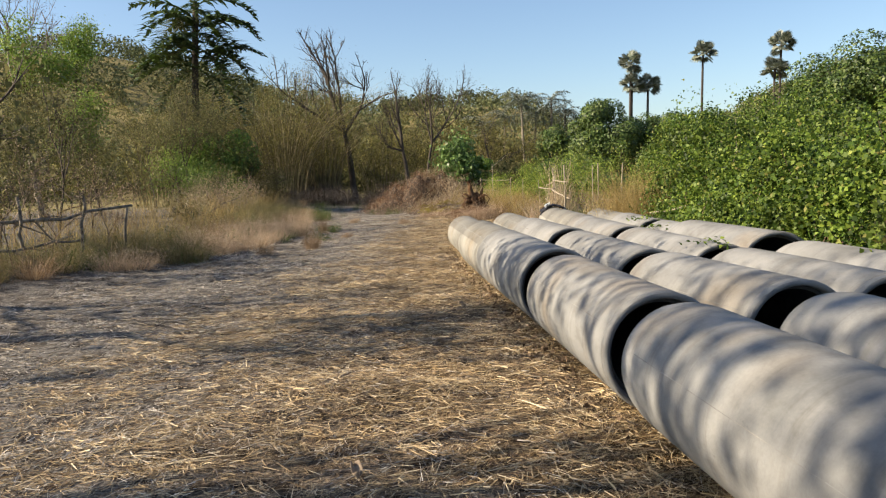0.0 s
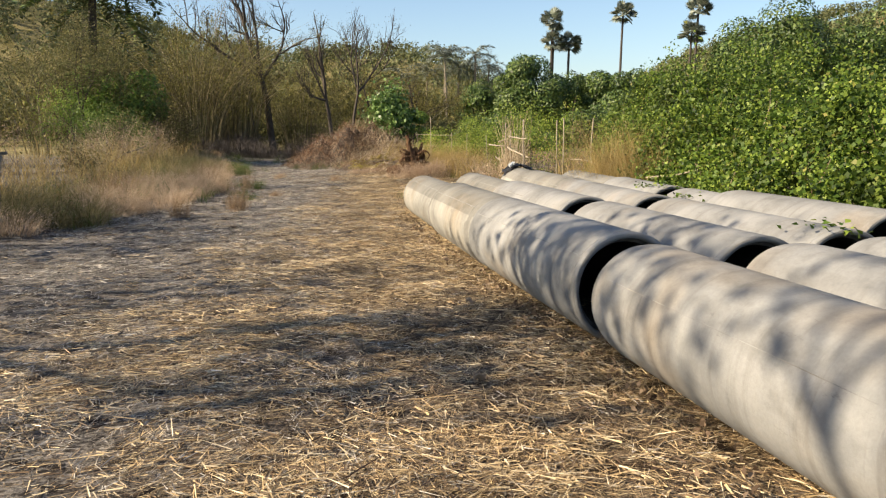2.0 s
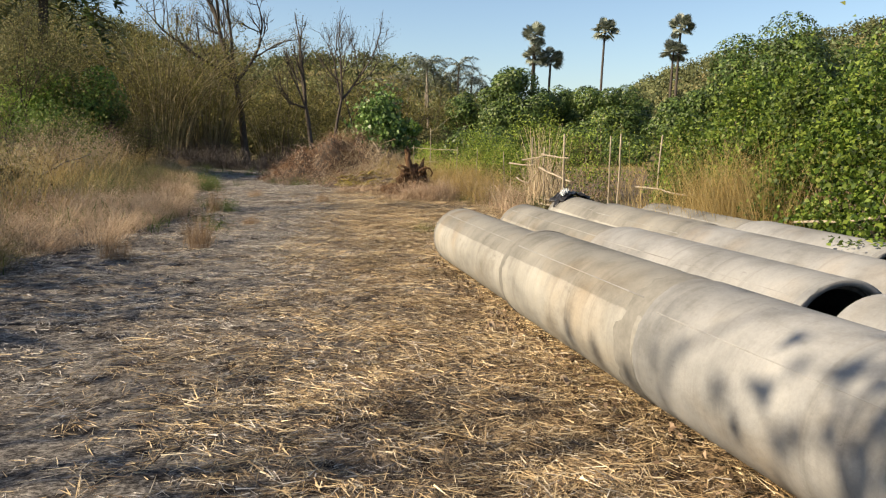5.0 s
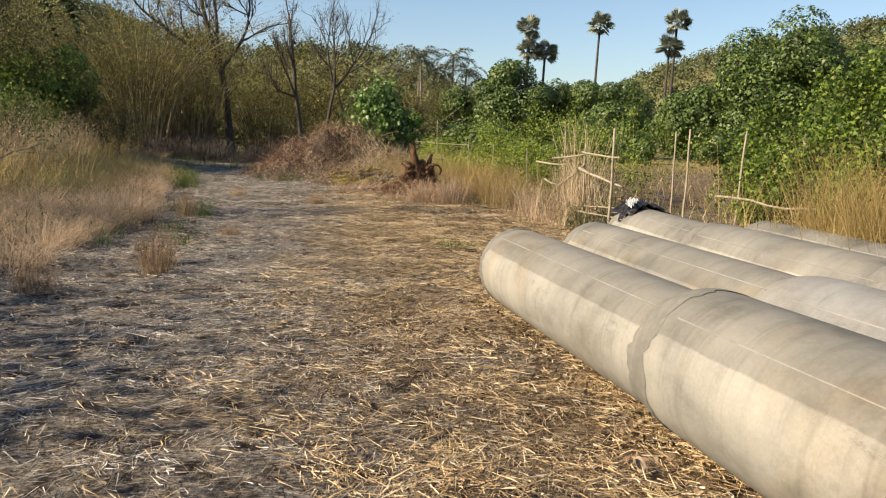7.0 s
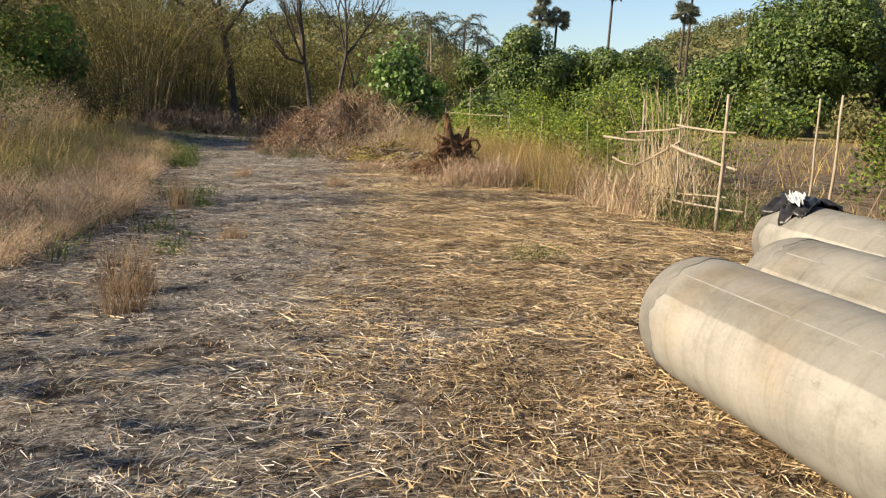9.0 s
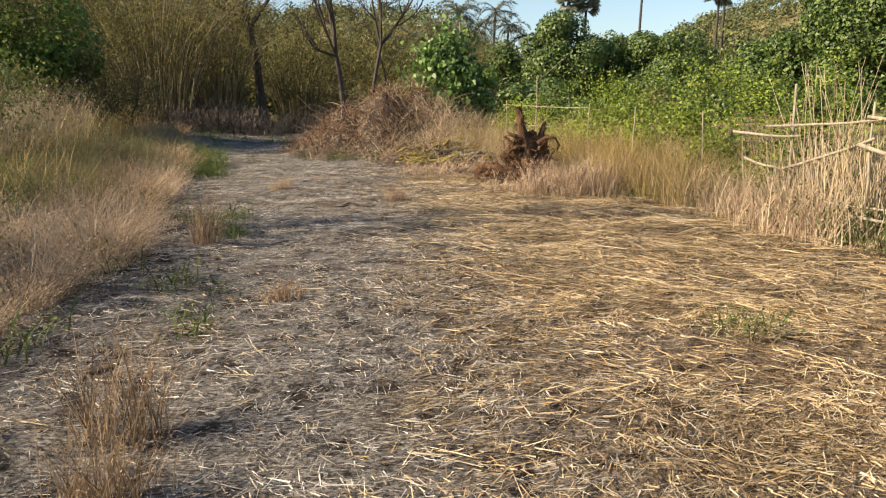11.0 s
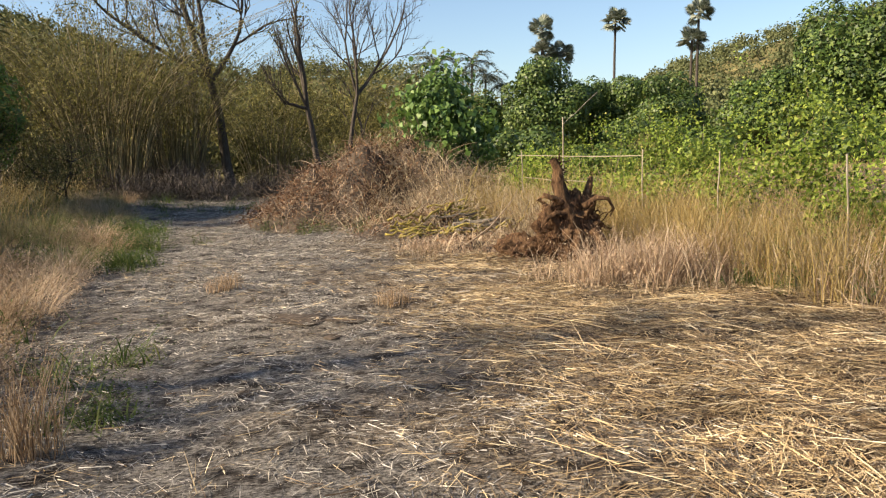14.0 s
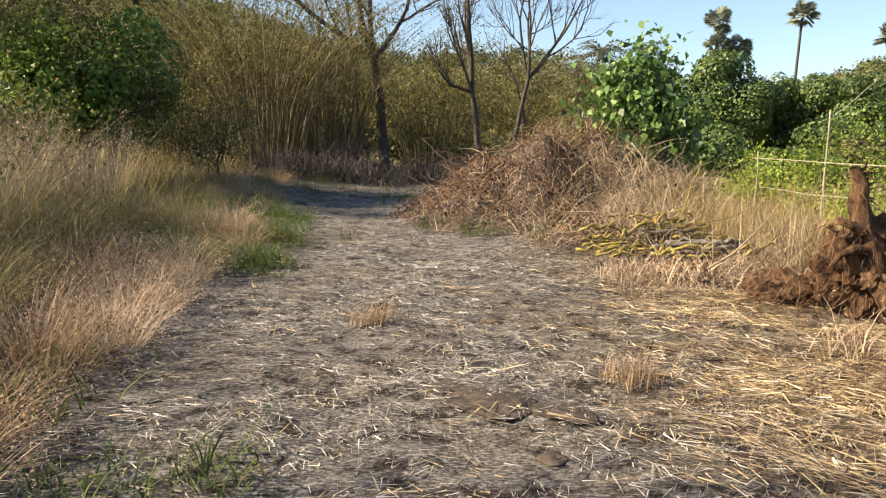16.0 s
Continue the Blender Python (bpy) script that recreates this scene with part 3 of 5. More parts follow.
# ---- grasses and weeds ----
def grass_stand(name, label, spots, per, height, spread, mat, width=(0.004, 0.007), lean=0.22, droop=0.35, seeds=0, seed_size=0.02, seg=3, category="grass"):
    """Tufts of blades at the spots; seeds: specks of seed head round each tip."""
    k = len(spots)
    idx = np.repeat(np.arange(k), per)
    n = len(idx)
    tall = np.repeat(rng.uniform(0.75, 1.2, k), per)
    base = spots[idx, :2] + rng.normal(0, spread, (n, 2))
    z = land(base[:, 0], base[:, 1]) - 0.01
    b = np.concatenate([base, z[:, None]], 1)
    ln = rng.uniform(*height, n) * tall * (spots[idx, 2] if spots.shape[1] > 2 else 1)
    h = rng.uniform(0, TAU, n)
    le = np.abs(rng.normal(0, lean, n))
    v, f = blade_geo(b, h, ln, rng.uniform(*width, n), le, droop, seg)
    geos = [(v, f)]
    if seeds:
        tip = v.reshape(n, (seg + 1) * 2, 3)
        p = np.repeat(tip[:, -1], seeds, 0)
        q = np.repeat(tip[:, -3], seeds, 0)
        w = rng.random((len(p), 1))
        p = p * w + q * (1 - w) + rng.normal(0, 0.05, p.shape)
        geos.append(leaf_geo(p, rng.uniform(0.4, 1.3, len(p)) * seed_size, 0.2, 0.35))
    return tagged(new(name, mesh_np(name, *join(*geos), mat)), label, category, kind="stuff")


BANK_Y = np.array([-6, 6, 11.6, 14, 18, 22, 26, 28, 31, 37, 43, 50], float)
BANK_X = np.array([-9.5, -8.2, -6.9, -5.3, -4.45, -4.15, -4.75, -5.0, -5.5, -6.7, -7.8, -9.5], float)


def bank_spots(n, lo, hi, y0=9.5, y1=46):
    y = rng.uniform(y0, y1, n)
    edge = np.interp(y, BANK_Y, BANK_X) + 0.3 * np.sin(y * 1.3) + 0.25 * np.sin(y * 2.9 + 1)
    d = rng.uniform(lo, hi, n) ** 1.0
    return np.stack([edge - d, y, np.clip(0.66 + 0.24 * d, 0.6, 1.2)], 1)


def feathery_hummock(label, x, y, r, h, mat, n=800, seeds=7):
    """A dome of fine stems that fan out from one foot, fuzzy with tiny seeds."""
    a, d = rng.uniform(0, TAU, n), np.sqrt(rng.random(n)) * r
    bx, by = x + np.cos(a) * d * 0.7, y + np.sin(a) * d * 0.7
    b = np.stack([bx, by, land(bx, by) - 0.01], 1)
    ln = h * rng.uniform(0.55, 1.1, n) * (1.05 - 0.3 * d / r)
    v, f = blade_geo(b, a + rng.normal(0, 0.7, n), ln, rng.uniform(0.004, 0.008, n), np.clip(0.1 + 0.38 * d / r + rng.normal(0, 0.1, n), 0, 0.9), 0.45, 3)
    tip = v.reshape(n, 8, 3)
    i = rng.integers(0, n, n * seeds)
    w = rng.random((len(i), 1)) ** 0.7
    p = tip[i, 7] * w + tip[i, 3] * (1 - w) + rng.normal(0, 0.035, (len(i), 3))
    return tagged(new("feathery_grass", mesh_np("feathery_grass", *join(thirds((v, f)), sprig_geo(p, rng.uniform(0.014, 0.036, len(i)), 0.2, 0.5)), mat)), label, "grass", kind="stuff")


for y in np.concatenate([np.arange(10.5, 33.5, 0.62), np.arange(33.5, 45, 1.1)]):
    edge = float(np.interp(y, BANK_Y, BANK_X))
    for row in range(2 if y > 33 else 3):
        x = edge - 0.35 - 0.85 * row + rng.normal(0, 0.2)
        yy = y + rng.normal(0, 0.2)
        kind = vnoise(x, yy, 2.6, 44)
        if rng.random() < 0.1 + 0.12 * row:
            continue
        mat = (M_PINK, "pinkish feathery grass hummock at the field's edge") if kind < 0.5 - 0.14 * row else (M_GRASS, "tan feathery grass hummock at the field's edge") if kind < 0.66 - 0.12 * row else (M_DUSTY, "dusty green feathery grass hummock on the bank")
        feathery_hummock(mat[1], x, yy, rng.uniform(0.35, 0.6), rng.uniform(0.55, 0.85) + 0.12 * row, mat[0], 340 if y < 24 else 260, 4)
grass_stand("dead_weeds", "dark matted stems at the foot of the bank", bank_spots(260, 0.1, 3.2), 24, (0.12, 0.4), 0.2, M_TWIG, (0.005, 0.012), 0.5, 0.5, 1, 0.03, category="weeds")
grass_stand("golden_grass", "tall golden dry grass on the bank", bank_spots(130, 1.8, 4.8), 30, (0.7, 1.25), 0.2, M_GOLD, (0.005, 0.01), 0.2, 0.4, 2, 0.03)
back = bank_spots(90, 2.6, 4.6, 27, 37)
back[:, 2] = rng.uniform(0.85, 1.15, len(back))
grass_stand("golden_grass", "very tall bleached grass at the back of the bank", back, 34, (1.1, 1.9), 0.22, M_REED, (0.006, 0.011), 0.16, 0.35, 2, 0.03)
grass_stand("low_green_weeds", "low green weeds among dry grass", bank_spots(200, 0.2, 3.4), 24, (0.25, 0.7), 0.18, M_WEED, (0.008, 0.016), 0.4, 0.6, 2, 0.04, category="weeds")
# loose tufts in the open field
for x, y, h, s in ((-3.15, 18.3, 0.62, 0.13), (-3.6, 23.1, 0.72, 0.09), (-3.05, 17.7, 0.4, 0.1), (-1.35, 26.6, 0.3, 0.1), (-2.6, 20.6, 0.22, 0.08), (-3.2, 27.9, 0.3, 0.1), (-3.9, 16.6, 0.5, 0.12)):
    spots = np.array([[x, y, 1.0]] * 3) + np.array([[0, 0, 0], [s, s * 0.5, -0.2], [-s, s * 0.3, -0.15]])
    grass_stand("grass_tuft", "small reddish dry grass tuft standing in straw", spots, 60, (0.5 * h, h), 0.05, M_GRASS, (0.003, 0.006), 0.16, 0.25, 3, 0.018)
for x, y, r, c in ((-3.7, 24.8, 0.28, 9), (-3.45, 21.0, 0.12, 4), (-5.45, 33.0, 0.4, 34), (-6.0, 35.3, 0.45, 34), (-5.0, 30.8, 0.3, 26), (-7.2, 43.2, 0.9, 22), (-4.6, 42.3, 0.9, 22), (0.57, 19.5, 0.16, 4), (-3.13, 19.9, 0.1, 3), (-2.6, 35.6, 0.5, 12), (-1.8, 34.6, 0.45, 12), (-0.9, 33.7, 0.45, 10), (-3.4, 23.7, 0.15, 5), (2.3, 26.2, 0.3, 9)):
    spots = np.stack([x + rng.normal(0, r, c), y + rng.normal(0, r, c), rng.uniform(0.6, 1.1, c)], 1)
    grass_stand("weed_patch", "patch of low green weeds on bare soil", spots, 24, (0.12, 0.34 if y < 30 else 0.55), 0.09, M_WEED, (0.006, 0.014), 0.45, 0.6, 3, 0.03, category="weeds")

# reeds and golden grass along the fence line
FENCE = np.array([(4.3, 16.5), (3.9, 18.6), (3.62, 20.7), (3.4, 22.5), (3.28, 24.6), (2.85, 28.0), (2.1, 31.5), (1.4, 34.4)], float)


def fence_at(s):
    """A place along the fence line, s from 0 to 1."""
    i = np.linspace(0, 1, len(FENCE))
    return np.stack([np.interp(s, i, FENCE[:, 0]), np.interp(s, i, FENCE[:, 1])], 1)


def fence_spots(n, s0, s1, off0, off1):
    s = rng.uniform(s0, s1, n)
    p = fence_at(s)
    p[:, 0] += rng.uniform(off0, off1, n)
    p[:, 1] += rng.normal(0, 0.2, n)
    return np.concatenate([p, rng.uniform(0.7, 1.15, (n, 1))], 1)


grass_stand("golden_grass", "golden dry grass in front of the fence", fence_spots(330, 0.6, 1.0, -0.7, 1.1), 28, (0.7, 1.35), 0.16, M_GOLD, (0.004, 0.008), 0.2, 0.4, 1, 0.02)
grass_stand("dry_reeds", "bleached dry reeds tangled along the fence", fence_spots(70, 0.36, 0.72, -0.35, 0.7), 28, (0.3, 0.95), 0.16, M_REED, (0.006, 0.012), 0.3, 0.35)
grass_stand("dead_weeds", "brown dead weeds in front of the fence", fence_spots(120, 0.42, 0.8, -0.6, 0.4), 26, (0.4, 1.0), 0.16, M_RUSSET, (0.004, 0.009), 0.35, 0.5, 1, 0.03, category="weeds")
grass_stand("dry_reeds", "bleached dry reeds in front of the heap", np.stack([rng.uniform(-0.3, 2.2, 120), rng.uniform(32.9, 35.5, 120), rng.uniform(0.7, 1.2, 120)], 1), 30, (0.4, 1.1), 0.14, M_REED, (0.006, 0.012), 0.3, 0.4)
front = np.stack([rng.normal(1.55, 0.45, 120), 27.0 + rng.normal(0, 0.3, 120), rng.uniform(0.6, 1.1, 120)], 1)
grass_stand("dead_weeds", "grey-brown dead weeds below the root stump", front, 34, (0.3, 0.8), 0.13, M_RUSSET, (0.004, 0.009), 0.35, 0.5, 2, 0.025, category="weeds")
litter = np.stack([rng.uniform(-0.8, 1.0, 90), rng.normal(30.6, 0.35, 90), rng.uniform(0.5, 1.0, 90)], 1)
grass_stand("dead_weeds", "flattened brown brush litter before the yellow branches", litter, 26, (0.15, 0.45), 0.14, M_RUSSET, (0.005, 0.012), 0.7, 0.4, 1, 0.03, category="weeds")
stalks = np.stack([rng.uniform(1.2, 2.4, 70), rng.uniform(30.2, 32.6, 70), rng.uniform(0.8, 1.15, 70)], 1)
grass_stand("dry_reeds", "pale pinkish dry stalks between heap and stump", stalks, 30, (0.5, 1.15), 0.15, M_REED, (0.005, 0.01), 0.25, 0.4)
grass_stand("golden_grass", "tall golden grass standing before the hedge", np.stack([rng.normal(4.15, 0.3, 60), rng.normal(15.9, 0.7, 60), rng.uniform(0.8, 1.2, 60)], 1), 60, (0.9, 1.6), 0.14, M_GOLD, (0.004, 0.008), 0.14, 0.3, 1, 0.02)
grass_stand("low_green_weeds", "green weeds at the foot of the fence", fence_spots(70, 0.3, 0.9, -0.3, 1.0), 22, (0.3, 0.8), 0.18, M_WEED, (0.008, 0.016), 0.4, 0.6, 3, 0.05, category="weeds")
grass_stand("dry_reeds", "pale dry stalks at the hedge's foot", np.stack([rng.uniform(3.85, 4.4, 170), rng.uniform(3, 20, 170), rng.uniform(0.6, 1.0, 170)], 1), 24, (0.35, 1.0), 0.12, M_REED, (0.004, 0.009), 0.4, 0.5)
grass_stand("pasture_grass", "sparse dry pasture beyond the fence", np.stack([rng.uniform(5, 30, 700), rng.uniform(20, 75, 700), rng.uniform(0.6, 1.1, 700)], 1), 9, (0.3, 0.7), 0.35, M_GOLD, (0.01, 0.02), 0.3, 0.4)


grass_stand("dead_weeds", "tangled brown dead creeper below the hedge", np.stack([rng.uniform(3.9, 4.6, 110), rng.uniform(3, 20, 110), rng.uniform(0.6, 1.0, 110)], 1), 22, (0.3, 0.8), 0.15, M_RUSSET, (0.005, 0.011), 0.5, 0.7, 2, 0.04, category="weeds")


# ---- green hedges ----
def creeper_hedge(name, label, n, place, leaf, mat, stalks=120):
    """Creeper heaped over a hedge: leaves near the skin of the shape that place() gives."""
    c = place(n // 9)
    p = c[rng.integers(0, len(c), n)] + rng.normal(0, 0.1, (n, 3))
    w = np.where((p[:, 0] < np.median(p[:, 0]) - 0.3)[:, None], np.array([[-0.85, -0.2, 0.45]]), np.array([[-0.25, 0, 0.95]]))
    geo = (sprig_geo if leaf >= 0.06 else leaf_geo)(p, rng.uniform(0.6, 1.6, n) * leaf, 0.42, 0.8, 0.4, facing=w)
    root = tagged(new(name), label, "hedge")
    part("leaf_mass", mesh_np("leaf_mass", *geo, mat), root)
    q = place(stalks)
    polys = []
    for a in q:
        s = np.array([a[0] + rng.normal(0, 0.15), a[1] + rng.normal(0, 0.15), float(land(a[0], a[1])) - 0.02])
        pts = s[None, :] * (1 - np.linspace(0, 1, 5))[:, None] + a[None, :] * np.linspace(0, 1, 5)[:, None]
        pts[1:4] += rng.normal(0, 0.06, (3, 3))
        polys.append((pts, np.linspace(0.012, 0.003, 5)))
    part("stem_mass", mesh_np("stem_mass", *tube_geo(polys, 4), M_TWIG), root, "brown twiggy stems")["kind"] = "stuff"
    return root


def hedge_skin(y0, y1, xa, width, top, foot=0.3):
    def place(n):
        y = rng.uniform(y0, y1, n)
        u = rng.random(n)
        face = rng.random(n) < 0.5
        # bare twiggy hollows low in the face
        u = np.where(face & (vnoise(y, u * 1.4, 0.45, 17) < 0.47) & (u < 0.55), 0.55 + 0.45 * rng.random(n), u)
        lump = 0.2 * np.sin(y * 1.9) + 0.2 * np.sin(y * 4.3 + 1) + 0.9 * (vnoise(y, u * 1.6, 0.42, 19) - 0.5)
        x0 = xa(y) + 0.6 * lump
        h = top(y) + lump * 1.5 + 0.35 * (vnoise(y, y * 0, 0.5, 21) - 0.5)
        x = np.where(face, x0 + 0.45 * (1 - u) ** 0 * rng.random(n) ** 2 + 0.35 * u ** 3, x0 + 0.25 + u * width)
        bump = 0.2 * np.sin(x * 2.6 + y * 1.7) + 0.16 * np.sin(x * 5 - y * 3.4) + 0.08 * np.sin(11 * x + 9 * y)
        z = np.where(face, foot + (h - foot) * u ** 0.75, h + 0.45 * np.sqrt(np.clip((x - x0) / width, 0, 1)) + bump - 0.3 * rng.random(n) ** 2)
        # shoots stick out of the top
        shoot = rng.random(n) < 0.07
        z = np.where(shoot, z + rng.random(n) ** 2 * 0.55, z)
        return np.stack([x, y, z + land(x, y)], 1)
    return place


creeper_hedge("creeper_hedge", "dense bright green creeper hedge beside the pipes", 96000,
              hedge_skin(2.0, 15.2, lambda y: 3.98 + 0.02 * (y - 8), 3.4, lambda y: 1.2 + 0.1 * np.sin(y * 0.8 + 1), 0.55), 0.05, M_VINE, 260)
creeper_hedge("creeper_hedge", "high green creeper hedge near the bamboo fence", 54000,
              hedge_skin(14.6, 21.0, lambda y: 4.45 + 0.08 * (y - 15), 2.8, lambda y: np.interp(y, [14.6, 18.6, 21.0], [1.75, 1.65, 0.75]), 0.45), 0.06, M_VINE, 120)
# sunlight on this hedge is painted in with brighter leaves
creeper_hedge("creeper_hedge", "green creeper spilling over the old fence", 34000,
              hedge_skin(24.5, 36.0, lambda y: np.interp(y, FENCE[:, 1], FENCE[:, 0]) + 0.55, 3.0, lambda y: 1.0 + 0.14 * np.sin(y * 0.9), 0.8), 0.06, M_SUNVINE, 160)


def clump_points(n, centres, spread):
    """Points in clumps round the centres, and the ways that lead outwards."""
    i = rng.integers(0, len(centres), n)
    d = rng.normal(0, 1, (n, 3)) * np.asarray(spread)
    mid = centres.mean(0)
    far = centres[i] + d - mid
    w = d / (np.linalg.norm(d, axis=1)[:, None] + 1e-6) + 0.8 * far / (np.linalg.norm(far, axis=1)[:, None] + 1e-6)
    return centres[i] + d, w / (np.linalg.norm(w, axis=1)[:, None] + 1e-6)


# ---- trees ----
def leafy_tree(name, label, x, y, height, radius, bark, leaf_mat, n_leaves, leaf, depth=3, trunk=0.3, kids=3, spread=0.75, thick=0.1, up=0.4, blob=0.35, aspect=0.5, droop=0.3, category="tree", squash=0.8, way=(0, 0, 1), clear=False, shrink=0.72):
    z = float(land(x, y))
    base = np.array([0, 0, -0.05])
    polys, tips = grow(base, way, height * trunk, thick, depth, spread, kids, 0.1, 0.06, shrink, clear)
    tips = np.array(tips)
    # fit the limbs to the height and width of the tree
    top = tips[:, 2].max()
    wide = np.percentile(np.hypot(tips[:, 0], tips[:, 1]), 92)
    kz, kr = (height - blob * 0.6) / top, min(2.2, (radius - blob * 0.5) / wide)
    fit = np.array([kr, kr, kz])
    polys = [(p * fit, r) for p, r in polys]
    tips = tips * fit
    root = tagged(new(name), label, category)
    root.matrix_basis = Matrix.Translation((x, y, z))
    part("trunk", mesh_np("trunk", *tube_geo(polys, 4 if thick > 0.15 else 3), bark, True), root)
    if n_leaves:
        p, w = clump_points(n_leaves, tips, (blob, blob, blob * squash))
        p[:, 2] = np.maximum(p[:, 2], 0.05)
        geo = leaf_geo if leaf_mat is M_BIGLEAF else sprig_geo
        part("crown", mesh_np("crown", *geo(p, rng.uniform(0.6, 1.4, n_leaves) * leaf, max(up, 0.5), aspect, droop, facing=w), leaf_mat), root)
    return root


def round_tree(name, label, x, y, height, radius, leaf_mat, n_leaves, leaf, lumps=26, bark=None, low=0.15):
    """A dense round crown: many uneven lumps of leaves on limbs."""
    z = float(land(x, y))
    root = tagged(new(name), label, "tree")
    root.matrix_basis = Matrix.Translation((x, y, z - 0.05))
    ch = height * (1 - low)
    a = rng.uniform(0, TAU, lumps)
    u = rng.uniform(-0.75, 0.95, lumps)
    rr = np.sqrt(1 - u ** 2) * rng.uniform(0.55, 0.85, lumps)
    c = np.stack([np.cos(a) * rr * radius, np.sin(a) * rr * radius, height * low + ch * 0.5 + u * ch * 0.38], 1)
    size = rng.uniform(0.28, 0.5, lumps) * radius
    i = rng.integers(0, lumps, n_leaves)
    d = rng.normal(0, 1, (n_leaves, 3))
    d /= np.linalg.norm(d, axis=1)[:, None]
    p = c[i] + d * (size[i] * rng.uniform(0.5, 1.05, n_leaves) ** 0.4)[:, None] * np.array([1, 1, 0.85])
    p[:, 2] = np.maximum(p[:, 2], 0.1)
    part("crown", mesh_np("crown", *sprig_geo(p, rng.uniform(0.8, 1.9, n_leaves) * leaf, 0.74, 0.75, 0.4, facing=d), leaf_mat), root)
    th = height * 0.025
    polys = [(np.array([[0, 0, 0], [0.1, 0, height * 0.2], [0, 0.1, height * 0.5]]), [th * 1.3, th, th * 0.7])]
    for k in range(0, lumps, 2):
        s = np.array([0, 0.05, height * rng.uniform(0.15, 0.45)])
        polys.append((np.array([s, (s + c[k]) / 2 + rng.normal(0, 0.2, 3), c[k]]), [th * 0.6, th * 0.4, th * 0.15]))
    part("trunk", mesh_np("trunk", *tube_geo(polys, 6), bark or M_BARK, True), root)
    return root


def bamboo_clump(label, x, y, r, height, culms, leaves, leaf=0.2, lean=0.34):
    z = float(land(x, y))
    root = tagged(new("bamboo_clump"), label, "bamboo")
    root.matrix_basis = Matrix.Translation((x, y, z - 0.05))
    polys, pts = [], []
    for _ in range(culms):
        a, d = rng.uniform(0, TAU), r * math.sqrt(rng.random())
        b = np.array([math.cos(a) * d, math.sin(a) * d, 0])
        h = height * rng.uniform(0.55, 1.0)
        o = b / max(r, 0.1) * lean + rng.normal(0, 0.1, 3)
        s = np.linspace(0, 1, 8)
        bend = rng.uniform(0.6, 1.6)
        p = b[None, :] + np.stack([o[0] * h * (0.4 * s + bend * s ** 3), o[1] * h * (0.4 * s + bend * s ** 3), h * (s - 0.14 * bend * s ** 3)], 1)
        polys.append((p, np.linspace(rng.uniform(0.014, 0.027), 0.005, 8)))
        pts.append(p[3:])
    part("culm_thicket", mesh_np("culm_thicket", *tube_geo(polys, 4), M_CULM), root, "thin yellowish bamboo culms")["kind"] = "stuff"
    ends = np.concatenate(pts)
    spray = ends[rng.integers(0, len(ends), culms * 5)] + rng.normal(0, 0.25, (culms * 5, 3))
    spray = spray[spray[:, 2] > height * rng.uniform(0.18, 0.5, len(spray))]
    i = rng.integers(0, len(spray), leaves)
    t = rng.random((leaves, 1))
    trail = np.concatenate([rng.normal(0, 0.5, (len(spray), 2)), -rng.uniform(0.2, 0.9, (len(spray), 1))], 1)
    p = spray[i] + trail[i] * t + rng.normal(0, 0.16, (leaves, 3)) * (1 - 0.4 * t)
    p[:, 2] = np.maximum(p[:, 2], 0.5)
    part("foliage", mesh_np("foliage", *sprig_geo(p, rng.uniform(0.6, 1.5, leaves) * leaf, 0.35, 0.28, 0.9), M_OLIVE), root, "sparse olive-yellow bamboo leaves")
    return root


def frond_geo(start, heading, length, arch, n=26, leaf=0.7, hang=0.6, width=0.06):
    """One feather frond: a rib and leaflets hanging along it."""
    s = np.linspace(0, 1, 10)
    ang = arch[0] + (arch[1] - arch[0]) * s
    dr, dz = np.cos(ang) * length / 9, np.sin(ang) * length / 9
    rr, zz = np.concatenate([[0], np.cumsum(dr)[:-1]]), np.concatenate([[0], np.cumsum(dz)[:-1]])
    rib = start + np.stack([np.cos(heading) * rr, np.sin(heading) * rr, zz], 1)
    t = np.linspace(0.12, 1, n)
    at = np.stack([np.interp(t, s, rib[:, k]) for k in range(3)], 1)
    geos = [tube_geo([(rib, np.linspace(0.03, 0.008, 10))], 4)]
    for side in (-1, 1):
        b = at + rng.normal(0, 0.01, at.shape)
        h = heading + side * rng.uniform(0.7, 1.2, n)
        geos.append(blade_geo(b, h, leaf * np.sin(0.35 + 2.3 * t) * rng.uniform(0.8, 1.1, n), np.full(n, width), np.full(n, hang) + rng.normal(0.15, 0.1, n), 0.45, 2))
    return join(*geos)


